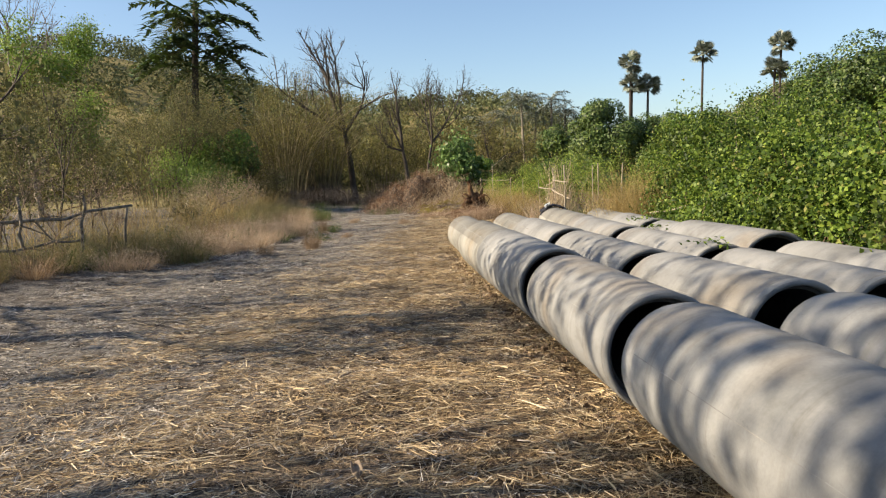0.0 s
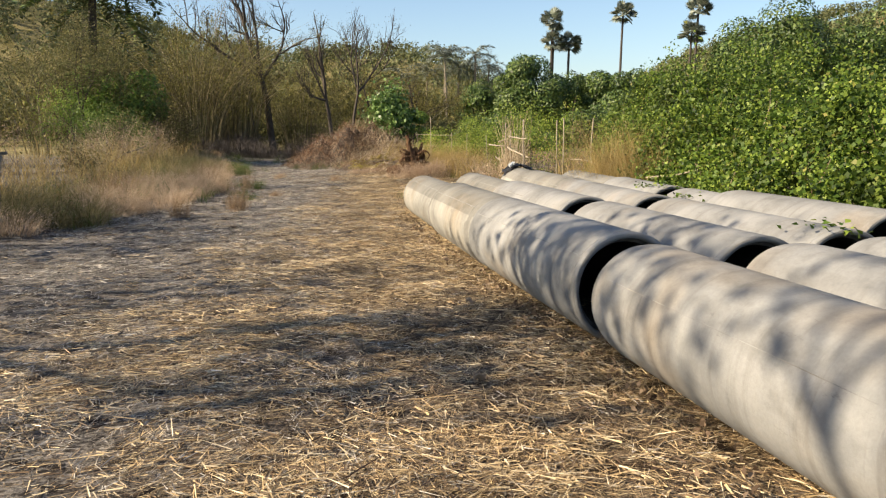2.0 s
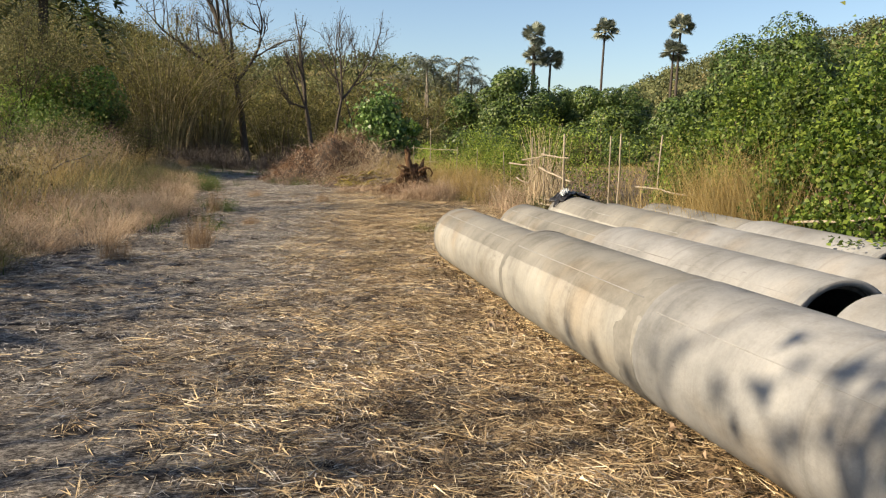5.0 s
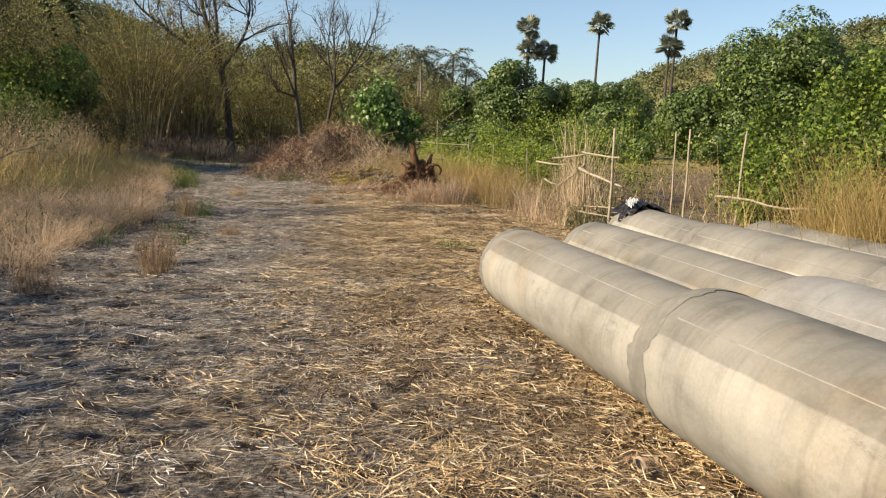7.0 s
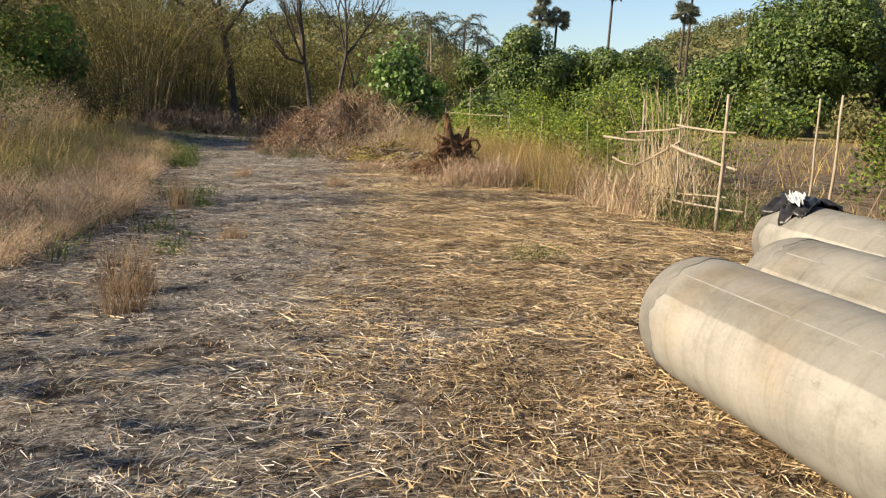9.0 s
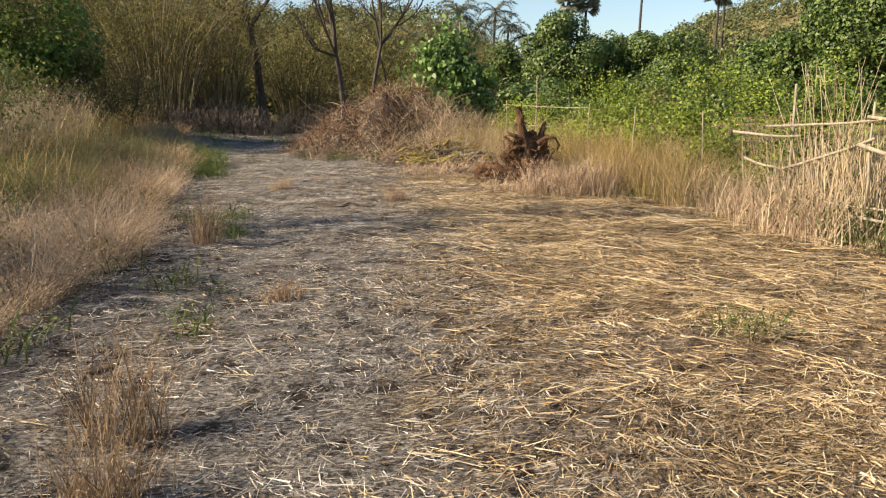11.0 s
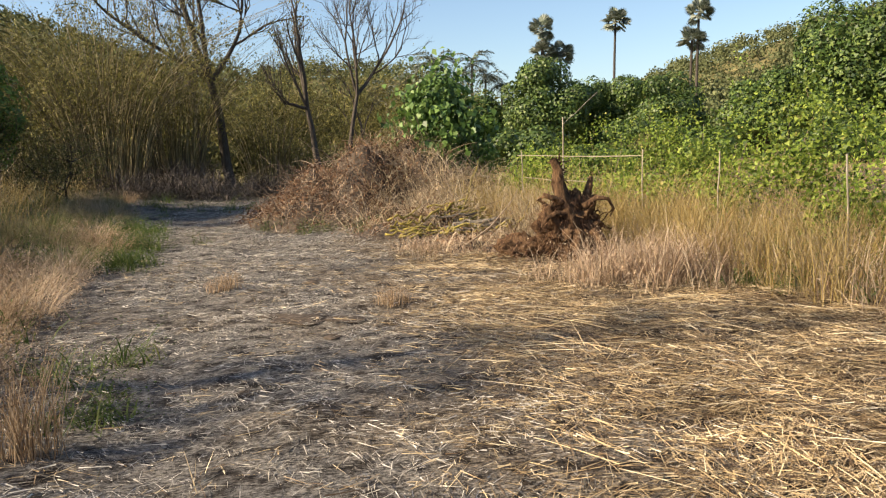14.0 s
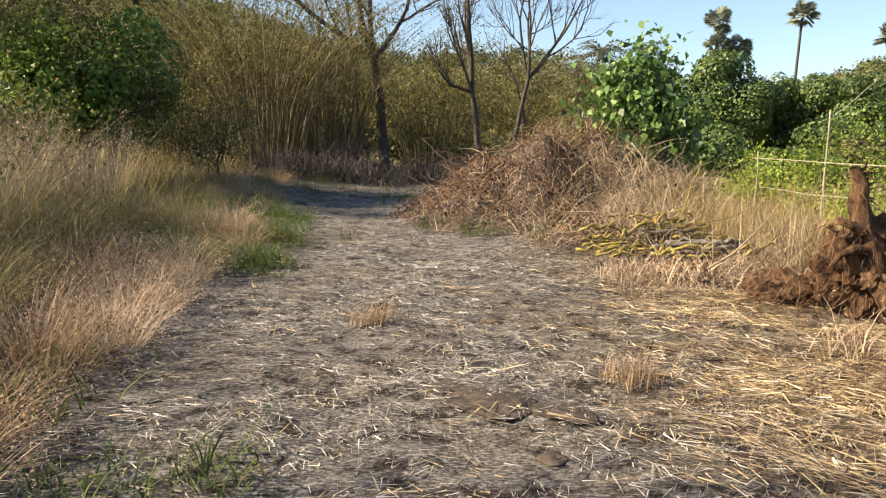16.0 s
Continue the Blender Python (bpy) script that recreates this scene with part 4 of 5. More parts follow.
def feather_palm(label, x, y, height, fronds, length, mat, leaf=0.8, droop=-1.1, trunk_r=0.16, lift=(0.1, 1.2), tiers=0.3, skirt=0, width=0.07, bark=None):
    z = float(land(x, y))
    root = tagged(new("palm_tree"), label, "palm")
    root.matrix_basis = Matrix.Translation((x, y, z - 0.05))
    lean = rng.normal(0, 0.03, 2) * height
    p = np.array([[lean[0] * s * s, lean[1] * s * s, height * s] for s in np.linspace(0, 1, 7)])
    part("trunk", mesh_np("trunk", *tube_geo([(p, np.linspace(trunk_r * 1.25, trunk_r * 0.8, 7))], 8), bark or M_PALEBARK, True), root)
    geos = []
    for k in range(fronds):
        up = rng.uniform(*lift)
        st = p[-1] + np.array([0, 0, -rng.uniform(0, tiers) * 1.0])
        geos.append(frond_geo(st, k * 2.4 + rng.normal(0, 0.2), length * rng.uniform(0.8, 1.1), (up, droop + up * 0.6), 26, leaf, 0.6, width))
    part("fronds", mesh_np("fronds", *join(*geos), mat), root)
    if skirt:
        n = skirt * 60
        c = rng.integers(0, skirt, n)
        hx = rng.uniform(-0.9, 0.9, (skirt, 2))
        b = np.stack([hx[c, 0] + rng.normal(0, 0.1, n), hx[c, 1] + rng.normal(0, 0.1, n), height - 0.6 - rng.uniform(0, 0.4, n)], 1)
        v, f = blade_geo(b, rng.uniform(0, TAU, n), rng.uniform(1.2, 2.4, n), np.full(n, 0.03), np.full(n, 1.9), 0.0, 2)
        v[:, 2] = np.minimum(v[:, 2], height)
        part("hanging_strands", mesh_np("hanging_strands", v, f, M_SHRUB), root, "drooping brown fruit strands")
    return root


def fan_palm(label, x, y, height, fans, size):
    z = float(land(x, y))
    root = tagged(new("fan_palm_tree"), label, "palm")
    root.matrix_basis = Matrix.Translation((x, y, z - 0.1))
    s = np.linspace(0, 1, 6)
    p = np.stack([0.02 * height * s ** 2, 0 * s, height * s], 1)
    part("trunk", mesh_np("trunk", *tube_geo([(p, np.linspace(0.34, 0.24, 6))], 8), M_BARK, True), root)
    geos = []
    for k in range(fans):
        el = math.asin(rng.uniform(-0.75, 1))
        az = k * 2.399
        d = np.array([math.cos(az) * math.cos(el), math.sin(az) * math.cos(el), math.sin(el)])
        c = p[-1] + d * size * rng.uniform(0.3, 0.52)
        u = np.cross(d, [0, 0, 1.0])
        u /= np.linalg.norm(u) + 1e-6
        w = np.cross(u, d)
        geos.append(tube_geo([(np.array([p[-1], c]), [0.05, 0.035])], 3))
        th = np.linspace(-1.9, 1.9, 19)
        n = len(th)
        q = rng.uniform(-0.8, 0.8)
        u, w = u * math.cos(q) + w * math.sin(q), w * math.cos(q) - u * math.sin(q)
        ray = np.cos(th)[:, None] * d + np.sin(th)[:, None] * u + 0.2 * w
        side = np.cross(ray, w)
        side /= np.linalg.norm(side, axis=1)[:, None] + 1e-6
        ln = size * 0.5 * (1 - 0.25 * np.abs(th) / 1.9)[:, None]
        v = np.stack([np.repeat(c[None], n, 0), c + ray * ln * 0.62 + side * 0.034 * size, c + ray * ln - [0, 0, 0.06 * size], c + ray * ln * 0.62 - side * 0.034 * size], 1).reshape(-1, 3)
        geos.append((v, np.arange(n * 4).reshape(-1, 4)))
    part("fan_leaves", mesh_np("fan_leaves", *join(*geos), M_PALM), root)
    return root


# bare and half-bare trees at the field's end
rng = np.random.default_rng(41)
leafy_tree("bare_tree", "bare forked tree with a dark trunk", -6.35, 57.0, 13.0, 4.6, M_BARK, M_SHRUB, 900, 0.1, 5, 0.46, 3, 0.55, 0.26, 0.3, 0.25, clear=True, shrink=0.6)
leafy_tree("bare_tree", "slim nearly bare tree leaning to one side", -2.0, 52.0, 9.0, 2.4, M_BARK, M_SHRUB, 1500, 0.1, 5, 0.46, 3, 0.5, 0.16, 0.3, 0.22, way=(-0.12, 0, 1), clear=True, shrink=0.6)
leafy_tree("bare_tree", "leaning bare tree with wide twigs", -1.3, 50.0, 9.2, 3.4, M_BARK, M_SHRUB, 500, 0.09, 5, 0.42, 3, 0.6, 0.13, 0.3, 0.25, way=(0.28, 0, 1), clear=True, shrink=0.64)
leafy_tree("bare_tree", "thin bare tree among the bamboo", -7.9, 58.5, 11.0, 2.2, M_BARK, M_SHRUB, 900, 0.1, 4, 0.5, 3, 0.4, 0.11, 0.3, 0.25, clear=True, shrink=0.6)
leafy_tree("bare_tree", "tall pale bare tree behind the scrub", -21.0, 40.0, 13.5, 6.0, M_PALEBARK, M_SHRUB, 600, 0.1, 5, 0.4, 3, 0.65, 0.2, 0.3, 0.25)
leafy_tree("bare_tree", "thin bare tree behind the bamboo", -11.5, 66.0, 12.0, 3.5, M_PALEBARK, M_OLIVE, 1800, 0.15, 4, 0.45, 3, 0.55, 0.14, 0.3, 0.35)
leafy_tree("bare_tree", "thin twiggy tree beyond the heap", 4.5, 72.0, 8.0, 4.0, M_BARK, M_OLIVE, 3000, 0.15, 4, 0.35, 3, 0.7, 0.14, 0.3, 0.6)
leafy_tree("bare_tree", "thin twiggy tree among bamboo", 0.6, 68.0, 9.0, 3.0, M_BARK, M_OLIVE, 2000, 0.15, 4, 0.4, 3, 0.6, 0.12, 0.3, 0.6)

for x, y, r, h, c, n in ((-10.6, 52.0, 1.5, 9.4, 230, 15000), (-8.6, 55.5, 1.2, 8.8, 150, 9000), (-13.4, 57.0, 2.0, 10.5, 110, 14000), (-16.5, 57.5, 2.2, 11.0, 90, 13000), (-19.5, 54.0, 2.2, 10.5, 80, 12000), (-13.5, 63.0, 2.5, 11.5, 70, 11000), (-4.4, 58.5, 1.3, 6.0, 80, 7000)):
    bamboo_clump("bamboo thicket with thin culms and olive leaves", x, y, r, h, c, n, 0.17, 0.42)
for x, y, r, h in ((-5.0, 66.0, 2.5, 7.5), (-1.0, 72.0, 2.6, 8.0), (3.0, 76.0, 2.6, 8.5), (7.0, 84.0, 3.0, 9.0), (-8.0, 72.0, 2.6, 9.5), (-4.0, 80.0, 3.0, 10.0)):
    bamboo_clump("hazy olive bamboo thicket behind bare trees", x, y, r, h, 50, 8000, 0.24)

# dark undergrowth below the bamboo
for x, y, h in ((-20.0, 58.5, 2.6), (-17.0, 60.5, 2.8), (-14.0, 60.0, 2.6), (-11.0, 61.5, 2.8), (-8.0, 62.5, 2.6), (-5.0, 61.5, 2.4), (-2.2, 62.0, 2.6), (0.8, 62.0, 2.4), (3.6, 66.0, 2.8), (6.4, 70.0, 3.0), (9.5, 78.0, 3.4)):
    round_tree("undergrowth_bush", "dark tangled undergrowth below the bamboo", x, y, h, 2.1, M_SHRUB, 2600, 0.17, 14, low=0.0)
# scrub behind the bank
leafy_tree("leafy_tree", "slender tree with fresh light green leaves", -17.9, 40.0, 10.2, 3.4, M_BARK, M_LIME, 20000, 0.17, 3, 0.35, 3, 0.8, 0.09, 0.4, 0.36)
round_tree("dark_green_tree", "dense green broadleaf tree behind the dry bank", -11.7, 40.0, 4.9, 2.3, M_DARKLEAF, 17000, 0.13, 26, low=0.05)
for x, y, h, r, n, mat in ((-12.4, 35.5, 3.4, 1.9, 4000, M_LIME), (-16.5, 35.0, 4.2, 2.1, 5000, M_SHRUB), (-9.6, 33.5, 2.2, 1.3, 1600, M_OLIVE), (-15.6, 26.5, 4.6, 2.0, 3500, M_SHRUB),
                           (-9.8, 16.8, 2.2, 1.3, 2500, M_SHRUB), (-11.6, 18.5, 3.2, 1.7, 3500, M_OLIVE), (-19.5, 33.0, 5.5, 2.6, 5000, M_OLIVE), (-9.3, 42.5, 2.4, 1.5, 3500, M_SHRUB),
                           (-16.8, 45.0, 6.0, 2.8, 7000, M_SHRUB), (-12.8, 47.0, 4.2, 2.2, 5000, M_OLIVE), (-20.0, 36.0, 7.0, 3.2, 7000, M_SHRUB), (-8.5, 29.5, 2.0, 1.1, 3000, M_WEED), (-15.5, 20.5, 4.6, 2.2, 3500, M_SHRUB), (-10.4, 20.6, 4.6, 1.7, 3000, M_SHRUB), (-12.2, 37.2, 6.6, 1.9, 7500, M_SHRUB), (-12.7, 39.4, 7.8, 1.6, 6500, M_SHRUB), (-15.4, 28.5, 4.9, 2.2, 7000, M_SHRUB), (-16.6, 33.0, 6.6, 2.6, 8000, M_OLIVE), (-10.4, 38.6, 4.0, 1.4, 3500, M_OLIVE), (-7.9, 23.4, 1.1, 0.8, 1200, M_DUSTY)):
    leafy_tree("scrub_bush", "twiggy scrub bush with sparse dusty leaves", x, y, h, r, M_BARK, mat, n, 0.1, 3, 0.2, 4, 0.9, 0.05, 0.4, 0.42, category="bush")
for x, y, h, r in ((-7.4, 13.0, 1.9, 0.8), (-8.2, 14.6, 2.2, 0.9), (-6.9, 15.6, 1.5, 0.7), (-7.9, 17.2, 2.0, 0.9), (-7.2, 11.8, 1.7, 0.7), (-8.0, 12.4, 2.4, 1.0), (-8.8, 16.0, 2.8, 1.1), (-7.4, 14.2, 1.6, 0.8), (-9.2, 18.6, 3.0, 1.2), (-8.8, 20.0, 2.4, 1.0), (-8.6, 21.5, 2.0, 0.9), (-7.6, 25.5, 1.9, 0.8), (-8.3, 28.2, 2.2, 0.9), (-7.9, 31.0, 1.8, 0.8), (-9.0, 36.0, 2.0, 0.9)):
    leafy_tree("dry_shrub", "leafless brown dry shrub in the grass", x, y, h, r, M_TWIG, M_RUSSET, 260, 0.05, 4, 0.25, 3, 0.8, 0.018, 0.4, 0.12, category="bush")
feather_palm("tall dark palm with drooping feathery fronds", -13.0, 41.0, 11.0, 36, 3.9, M_MANGO, 1.0, -1.2, 0.19, (-0.5, 1.0), 3.6, 3, 0.2, M_BARK)

# trees on the sunward side of the field, whose shade falls across it
for x, y, h, r, n in ((-9.0, -3.6, 10.4, 2.6, 520), (-10.2, -0.6, 10.8, 2.8, 480), (-8.8, 2.4, 9.8, 2.4, 500), (-10.8, 4.6, 9.2, 2.4, 340), (-9.2, 7.0, 8.6, 2.2, 400), (-11.0, 9.0, 8.2, 2.0, 320), (-9.6, -7.0, 9.6, 2.6, 520), (-17.6, 22.7, 14.5, 2.8, 900), (-8.0, 7.4, 6.4, 1.7, 300), (-11.6, 2.0, 11.0, 2.2, 480), (-9.6, 12.6, 4.6, 1.9, 500), (-9.8, 15.2, 4.4, 1.8, 500)):
    leafy_tree("scrub_tree", "open-crowned field-edge tree with sparse leaves", x, y, h, r, M_BARK, M_SHRUB, n, 0.25, 3, 0.55, 3, 0.8, 0.12, 0.4, 0.36, clear=True)

leafy_tree("scrub_tree", "tall field-edge tree with a small dense crown", -9.9, 0.3, 9.4, 1.6, M_BARK, M_SHRUB, 2600, 0.22, 3, 0.75, 3, 0.7, 0.11, 0.4, 0.36, clear=True, shrink=0.35)

# the broad-leaved bush behind the heap
leafy_tree("broadleaf_bush", "leafy bush with large pale green leaves", 0.95, 37.9, 3.55, 0.85, M_BARK, M_BIGLEAF, 6000, 0.15, 2, 0.25, 5, 0.8, 0.05, 0.35, 0.34, 0.75, 2.0, "bush")
round_tree("dark_green_tree", "dark round bush behind the broad-leaved one", 1.95, 39.2, 3.2, 0.95, M_DARKLEAF, 6000, 0.11, 18, low=0.02)

# mango trees and the farther wood edge
for x, y, h, r, n in ((19.6, 90.0, 10.0, 4.4, 16000), (25.6, 95.0, 8.6, 3.9, 11000), (30.8, 91.0, 9.8, 4.6, 16000), (28.5, 83.0, 5.6, 3.2, 9000), (15.2, 98.0, 8.0, 3.4, 7000), (36.6, 68.0, 12.6, 5.4, 20000), (31.0, 72.0, 6.6, 3.3, 10000), (44.5, 71.0, 11.6, 5.0, 11000), (52.0, 70.0, 13.5, 6.0, 9000), (40.5, 80.0, 9.0, 4.4, 8000)):
    round_tree("mango_tree", "round dense mango tree in dark green leaf", x, y, h, r, M_MANGO, int(n * 1.8), 0.24, 30, low=0.0)
for x, y, h, r in ((12, 56, 1.4, 1.8), (17, 62, 1.8, 2.2), (22, 64, 2.0, 2.4), (28, 60, 2.4, 2.6), (33, 56, 2.8, 2.8), (10, 64, 2.4, 2.6), (14, 74, 3.2, 3.0), (22, 74, 3.4, 3.2), (7, 95, 4.5, 3.5)):
    round_tree("field_bush", "low rounded bush in the far field", x, y, h, r, M_SHRUB if x % 2 else M_MANGO, 3500, 0.22, 16, low=0.0)
for x, y, h in ((9.5, 112, 10.0), (12.0, 108, 11.5), (14.0, 113, 10.5), (16.0, 109, 12.0), (18.5, 114, 11.0), (13.0, 120, 13.0), (7.0, 118, 10.0), (20.5, 112, 9.5)):
    feather_palm("grey-green coconut palm in a distant grove", x, y, h, 18, 3.4, M_PALM, 1.0, -1.5, 0.16, (-0.8, 1.3), 0.3, 0, 0.14)
for x, y, h, s in ((41.4, 166, 24.6, 2.9), (41.8, 166.6, 20.6, 2.7), (45.4, 167, 20.0, 2.9), (60.7, 177, 28.0, 3.1), (72.4, 163, 27.2, 2.9), (71.6, 164, 22.2, 3.0)):
    fan_palm("tall fan-leaved palm against the sky", x, y, h - float(land(x, y)), 32, s * 1.2)


def woodland(label, n, az, rr, leaf, mat, size):
    a, r = np.radians(rng.uniform(*az, n)), np.sqrt(rng.uniform(rr[0] ** 2, rr[1] ** 2, n))
    x, y = np.sin(a) * r, np.cos(a) * r
    h = rng.uniform(*size, n)
    k = 64
    i = np.repeat(np.arange(n), k)
    d = rng.normal(0, 1, (n * k, 3))
    d /= np.linalg.norm(d, axis=1)[:, None]
    p = np.stack([x[i], y[i], land(x, y)[i] + h[i] * 0.55], 1) + d * (h[i] * rng.uniform(0.25, 0.5, n * k))[:, None] * np.array([0.95, 0.95, 1])
    tagged(new("woodland", mesh_np("woodland", *sprig_geo(p, rng.uniform(0.6, 1.6, n * k) * leaf * 0.76, 0.6, 0.8, 0.2, facing=d), mat)), label, "woods", kind="stuff")


woodland("dry brownish scrub wood on the hills", 1500, (-45, 14), (128, 330), 1.1, M_WOODS, (3.5, 7.5))
woodland("dry brownish scrub wood on the hills", 1300, (14, 46), (130, 300), 1.0, M_WOODS, (2.5, 5.5))
woodland("green wood at the foot of the hills", 420, (-40, 12), (100, 150), 1.0, M_OLIVE, (4.5, 8.0))
woodland("green wood at the foot of the hills", 420, (11, 50), (105, 200), 1.0, M_WOODS, (3.0, 6.0))
woodland("wood that closes the field behind", 500, (60, 300), (60, 140), 1.3, M_OLIVE, (5, 9))


# ---- brush heap, branches, stump ----
def heap_h(x, y):
    g = lambda cx, cy, h, sx, sy: h * np.exp(-((x - cx) / sx) ** 2 - ((y - cy) / sy) ** 2)
    body = np.maximum.reduce([g(0.35, 37.6, 1.95, 1.3, 2.0), g(-0.9, 37.2, 1.75, 1.3, 2.0), g(-2.2, 37.3, 1.15, 1.2, 1.8), g(0.1, 33.2, 0.5, 1.6, 1.2), g(0.7, 30.6, 0.3, 1.2, 1.2), g(0.9, 35.4, 1.1, 1.2, 1.3)])
    return body * (0.78 + 0.5 * vnoise(x, y, 0.55, 61) - 0.12 + 0.22 * vnoise(x, y, 0.22, 62)) - g(-0.35, 35.4, 0.55, 0.5, 0.4)


def brush_heap():
    xs, ys = np.linspace(-5, 4, 70), np.linspace(28.5, 43, 90)
    gx, gy = np.meshgrid(xs, ys)
    z = land(gx, gy) - 0.06 + np.clip(heap_h(gx, gy) - 0.12, 0, 9) + rng.normal(0, 0.03, gx.shape) * (heap_h(gx, gy) > 0.1)
    i = (np.arange(89)[:, None] * 70 + np.arange(69)[None, :]).ravel()
    root = tagged(new("brush_heap"), "heap of dry russet brush and cut branches", "brush heap")
    # added sheet, coloured dark as the shade in the gaps of the brush
    part("core", mesh_np("core", np.stack([gx, gy, z], 2).reshape(-1, 3), np.stack([i, i + 1, i + 71, i + 70], 1), M_DARKFILL, True), root, "dark sheet inside the heap for the shade between twigs")
    n = 30000
    x, y = rng.uniform(-4.6, 3.2, n), rng.uniform(29, 41.5, n)
    hh = heap_h(x, y)
    ok = rng.random(n) < np.clip(hh * 2.2 - 0.25, 0, 1)
    x, y, hh = x[ok], y[ok], hh[ok]
    n = len(x)
    b = np.stack([x, y, land(x, y) + np.clip(hh - 0.2, 0, 9) + rng.uniform(-0.05, 0.12, n)], 1)
    v, f = blade_geo(b, rng.uniform(0, TAU, n), rng.uniform(0.15, 0.7, n), rng.uniform(0.005, 0.014, n), rng.uniform(0.25, 1.1, n), 0.6, 3)
    m = 7000
    rb = b[rng.integers(0, n, m)]
    rb = rb[vnoise(rb[:, 0], rb[:, 1], 0.9, 71) + 0.25 * (rb[:, 0] + 0.5) > 0.42]
    m = len(rb)
    part("stalk_tangle", mesh_np("stalk_tangle", *blade_geo(rb, rng.uniform(0, TAU, m), rng.uniform(0.5, 1.3, m), rng.uniform(0.006, 0.013, m), rng.uniform(0.15, 0.8, m), 0.75, 4), M_REED), root, "bleached stalks poking from the heap")["kind"] = "stuff"
    polys = []
    for q in b[rng.integers(0, n, 420)]:
        p, _ = wander(q, rng.normal(0, 1, 3) * np.array([1, 1, 0.35]) + np.array([0, 0, 0.3]), rng.uniform(0.4, 1.5), 5, 0.28, -0.05)
        polys.append((p, np.linspace(rng.uniform(0.006, 0.018), 0.003, 6)))
    part("branch_tangle", mesh_np("branch_tangle", *tube_geo(polys, 4), M_TWIG, True), root, "crooked grey-brown branches")["kind"] = "stuff"
    low = b[b[:, 0] < 0.3]
    lp = low[rng.integers(0, len(low), 16000)] + rng.normal(0, 0.1, (16000, 3)) + np.array([0, 0, 0.1])
    part("dead_foliage", mesh_np("dead_foliage", *leaf_geo(lp, rng.uniform(0.025, 0.075, len(lp)), 0.3, 0.5, 0.6), M_RUST), root, "curled dark reddish dead leaves")["kind"] = "stuff"
    part("twig_tangle", mesh_np("twig_tangle", v, f, M_RUSSET), root, "tangled reddish brown twigs")["kind"] = "stuff"
    return root


brush_heap()


def stick(name, label, a, b, r, mat, sag=0.0, wob=0.02, group="", cat="branch", parent=None, n=7, forks=0, taper=0.7):
    a, b = np.array(a, float), np.array(b, float)
    s = np.linspace(0, 1, n)[:, None]
    p = a * (1 - s) + b * s
    p[1:-1] += rng.normal(0, wob, (n - 2, 3))
    p[:, 2] -= (sag * 4 * s * (1 - s))[:, 0]
    e = (b - a) / np.linalg.norm(b - a) * r * 0.3
    polys = [(np.concatenate([[p[0] - e], p, [p[-1] + e]]), np.concatenate([[r * 0.05], np.linspace(r, r * taper, n), [r * 0.05]]))]
    for _ in range(forks):
        k = int(rng.integers(1, n - 1))
        q, _ = wander(p[k], (b - a) / np.linalg.norm(b - a) + rng.normal(0, 0.5, 3), np.linalg.norm(b - a) * 0.35, 3, 0.15)
        q[:, 2] = np.maximum(q[:, 2], 0.02)
        polys.append((q, np.linspace(r * 0.55, r * 0.2, 4)))
    v, f = tube_geo(polys, 6)
    ob = part(name, mesh_np(name, v, f, mat, True), parent)
    return ob if parent else tagged(ob, label, cat, group)


stick("fallen_branch", "grey fallen branch resting in dry grass", (-8.4, 25.6, 0.5), (-6.9, 26.1, 1.15), 0.025, M_GREYWOOD, 0.03, 0.04, forks=2)

# yellow lichened branches and grey logs in front of the heap
for k in range(30):
    x, y = rng.uniform(-0.7, 1.2), rng.uniform(31.0, 32.8)
    z = max(0.05, float(heap_h(x, y)) + 0.03)
    a = rng.normal(0.15, 0.4)
    ln = rng.uniform(0.4, 0.9)
    stick("cut_branch", "cut branch with bright yellow lichened bark", (x - ln / 2 * math.cos(a), y - ln / 2 * math.sin(a), z + rng.uniform(-0.04, 0.05)),
          (x + ln / 2 * math.cos(a), y + ln / 2 * math.sin(a), z + rng.uniform(-0.06, 0.1)), rng.uniform(0.015, 0.027), M_YELLOW, -0.04, 0.04, "yellow branches on the heap", forks=1)
for k in range(12):
    x, y = rng.uniform(0.1, 1.1), rng.uniform(31.0, 32.2)
    z = max(0.05, float(heap_h(x, y)) + 0.02)
    a = rng.normal(0.1, 0.35)
    ln = rng.uniform(0.5, 1.0)
    stick("cut_log", "thin grey cut log stacked on brush", (x - ln / 2 * math.cos(a), y, z + rng.uniform(0, 0.12)), (x + ln / 2 * math.cos(a), y + math.sin(a) * ln, z + rng.uniform(0, 0.12)),
          rng.uniform(0.025, 0.045), M_GREYWOOD, 0, 0.015, "grey logs in front of the heap", "log")
stick("leaning_branch", "yellowish branch leaning upright from the heap", (0.35, 32.3, 0.35), (0.85, 32.9, 1.35), 0.012, M_YELLOW, 0, 0.02)


def gnarled(polys, sides, rough):
    """Tubes with a knotted, torn surface."""
    v, f = tube_geo(polys, sides)
    k = np.array([noise.noise(Vector(q) * 9.0) + 0.6 * noise.noise(Vector(q) * 23.0) for q in v])
    c = np.array([noise.noise(Vector(q) * 14.0 + Vector((5, 2, 7))) for q in v])
    return v + np.stack([k, c, 0.4 * k], 1) * rough, f


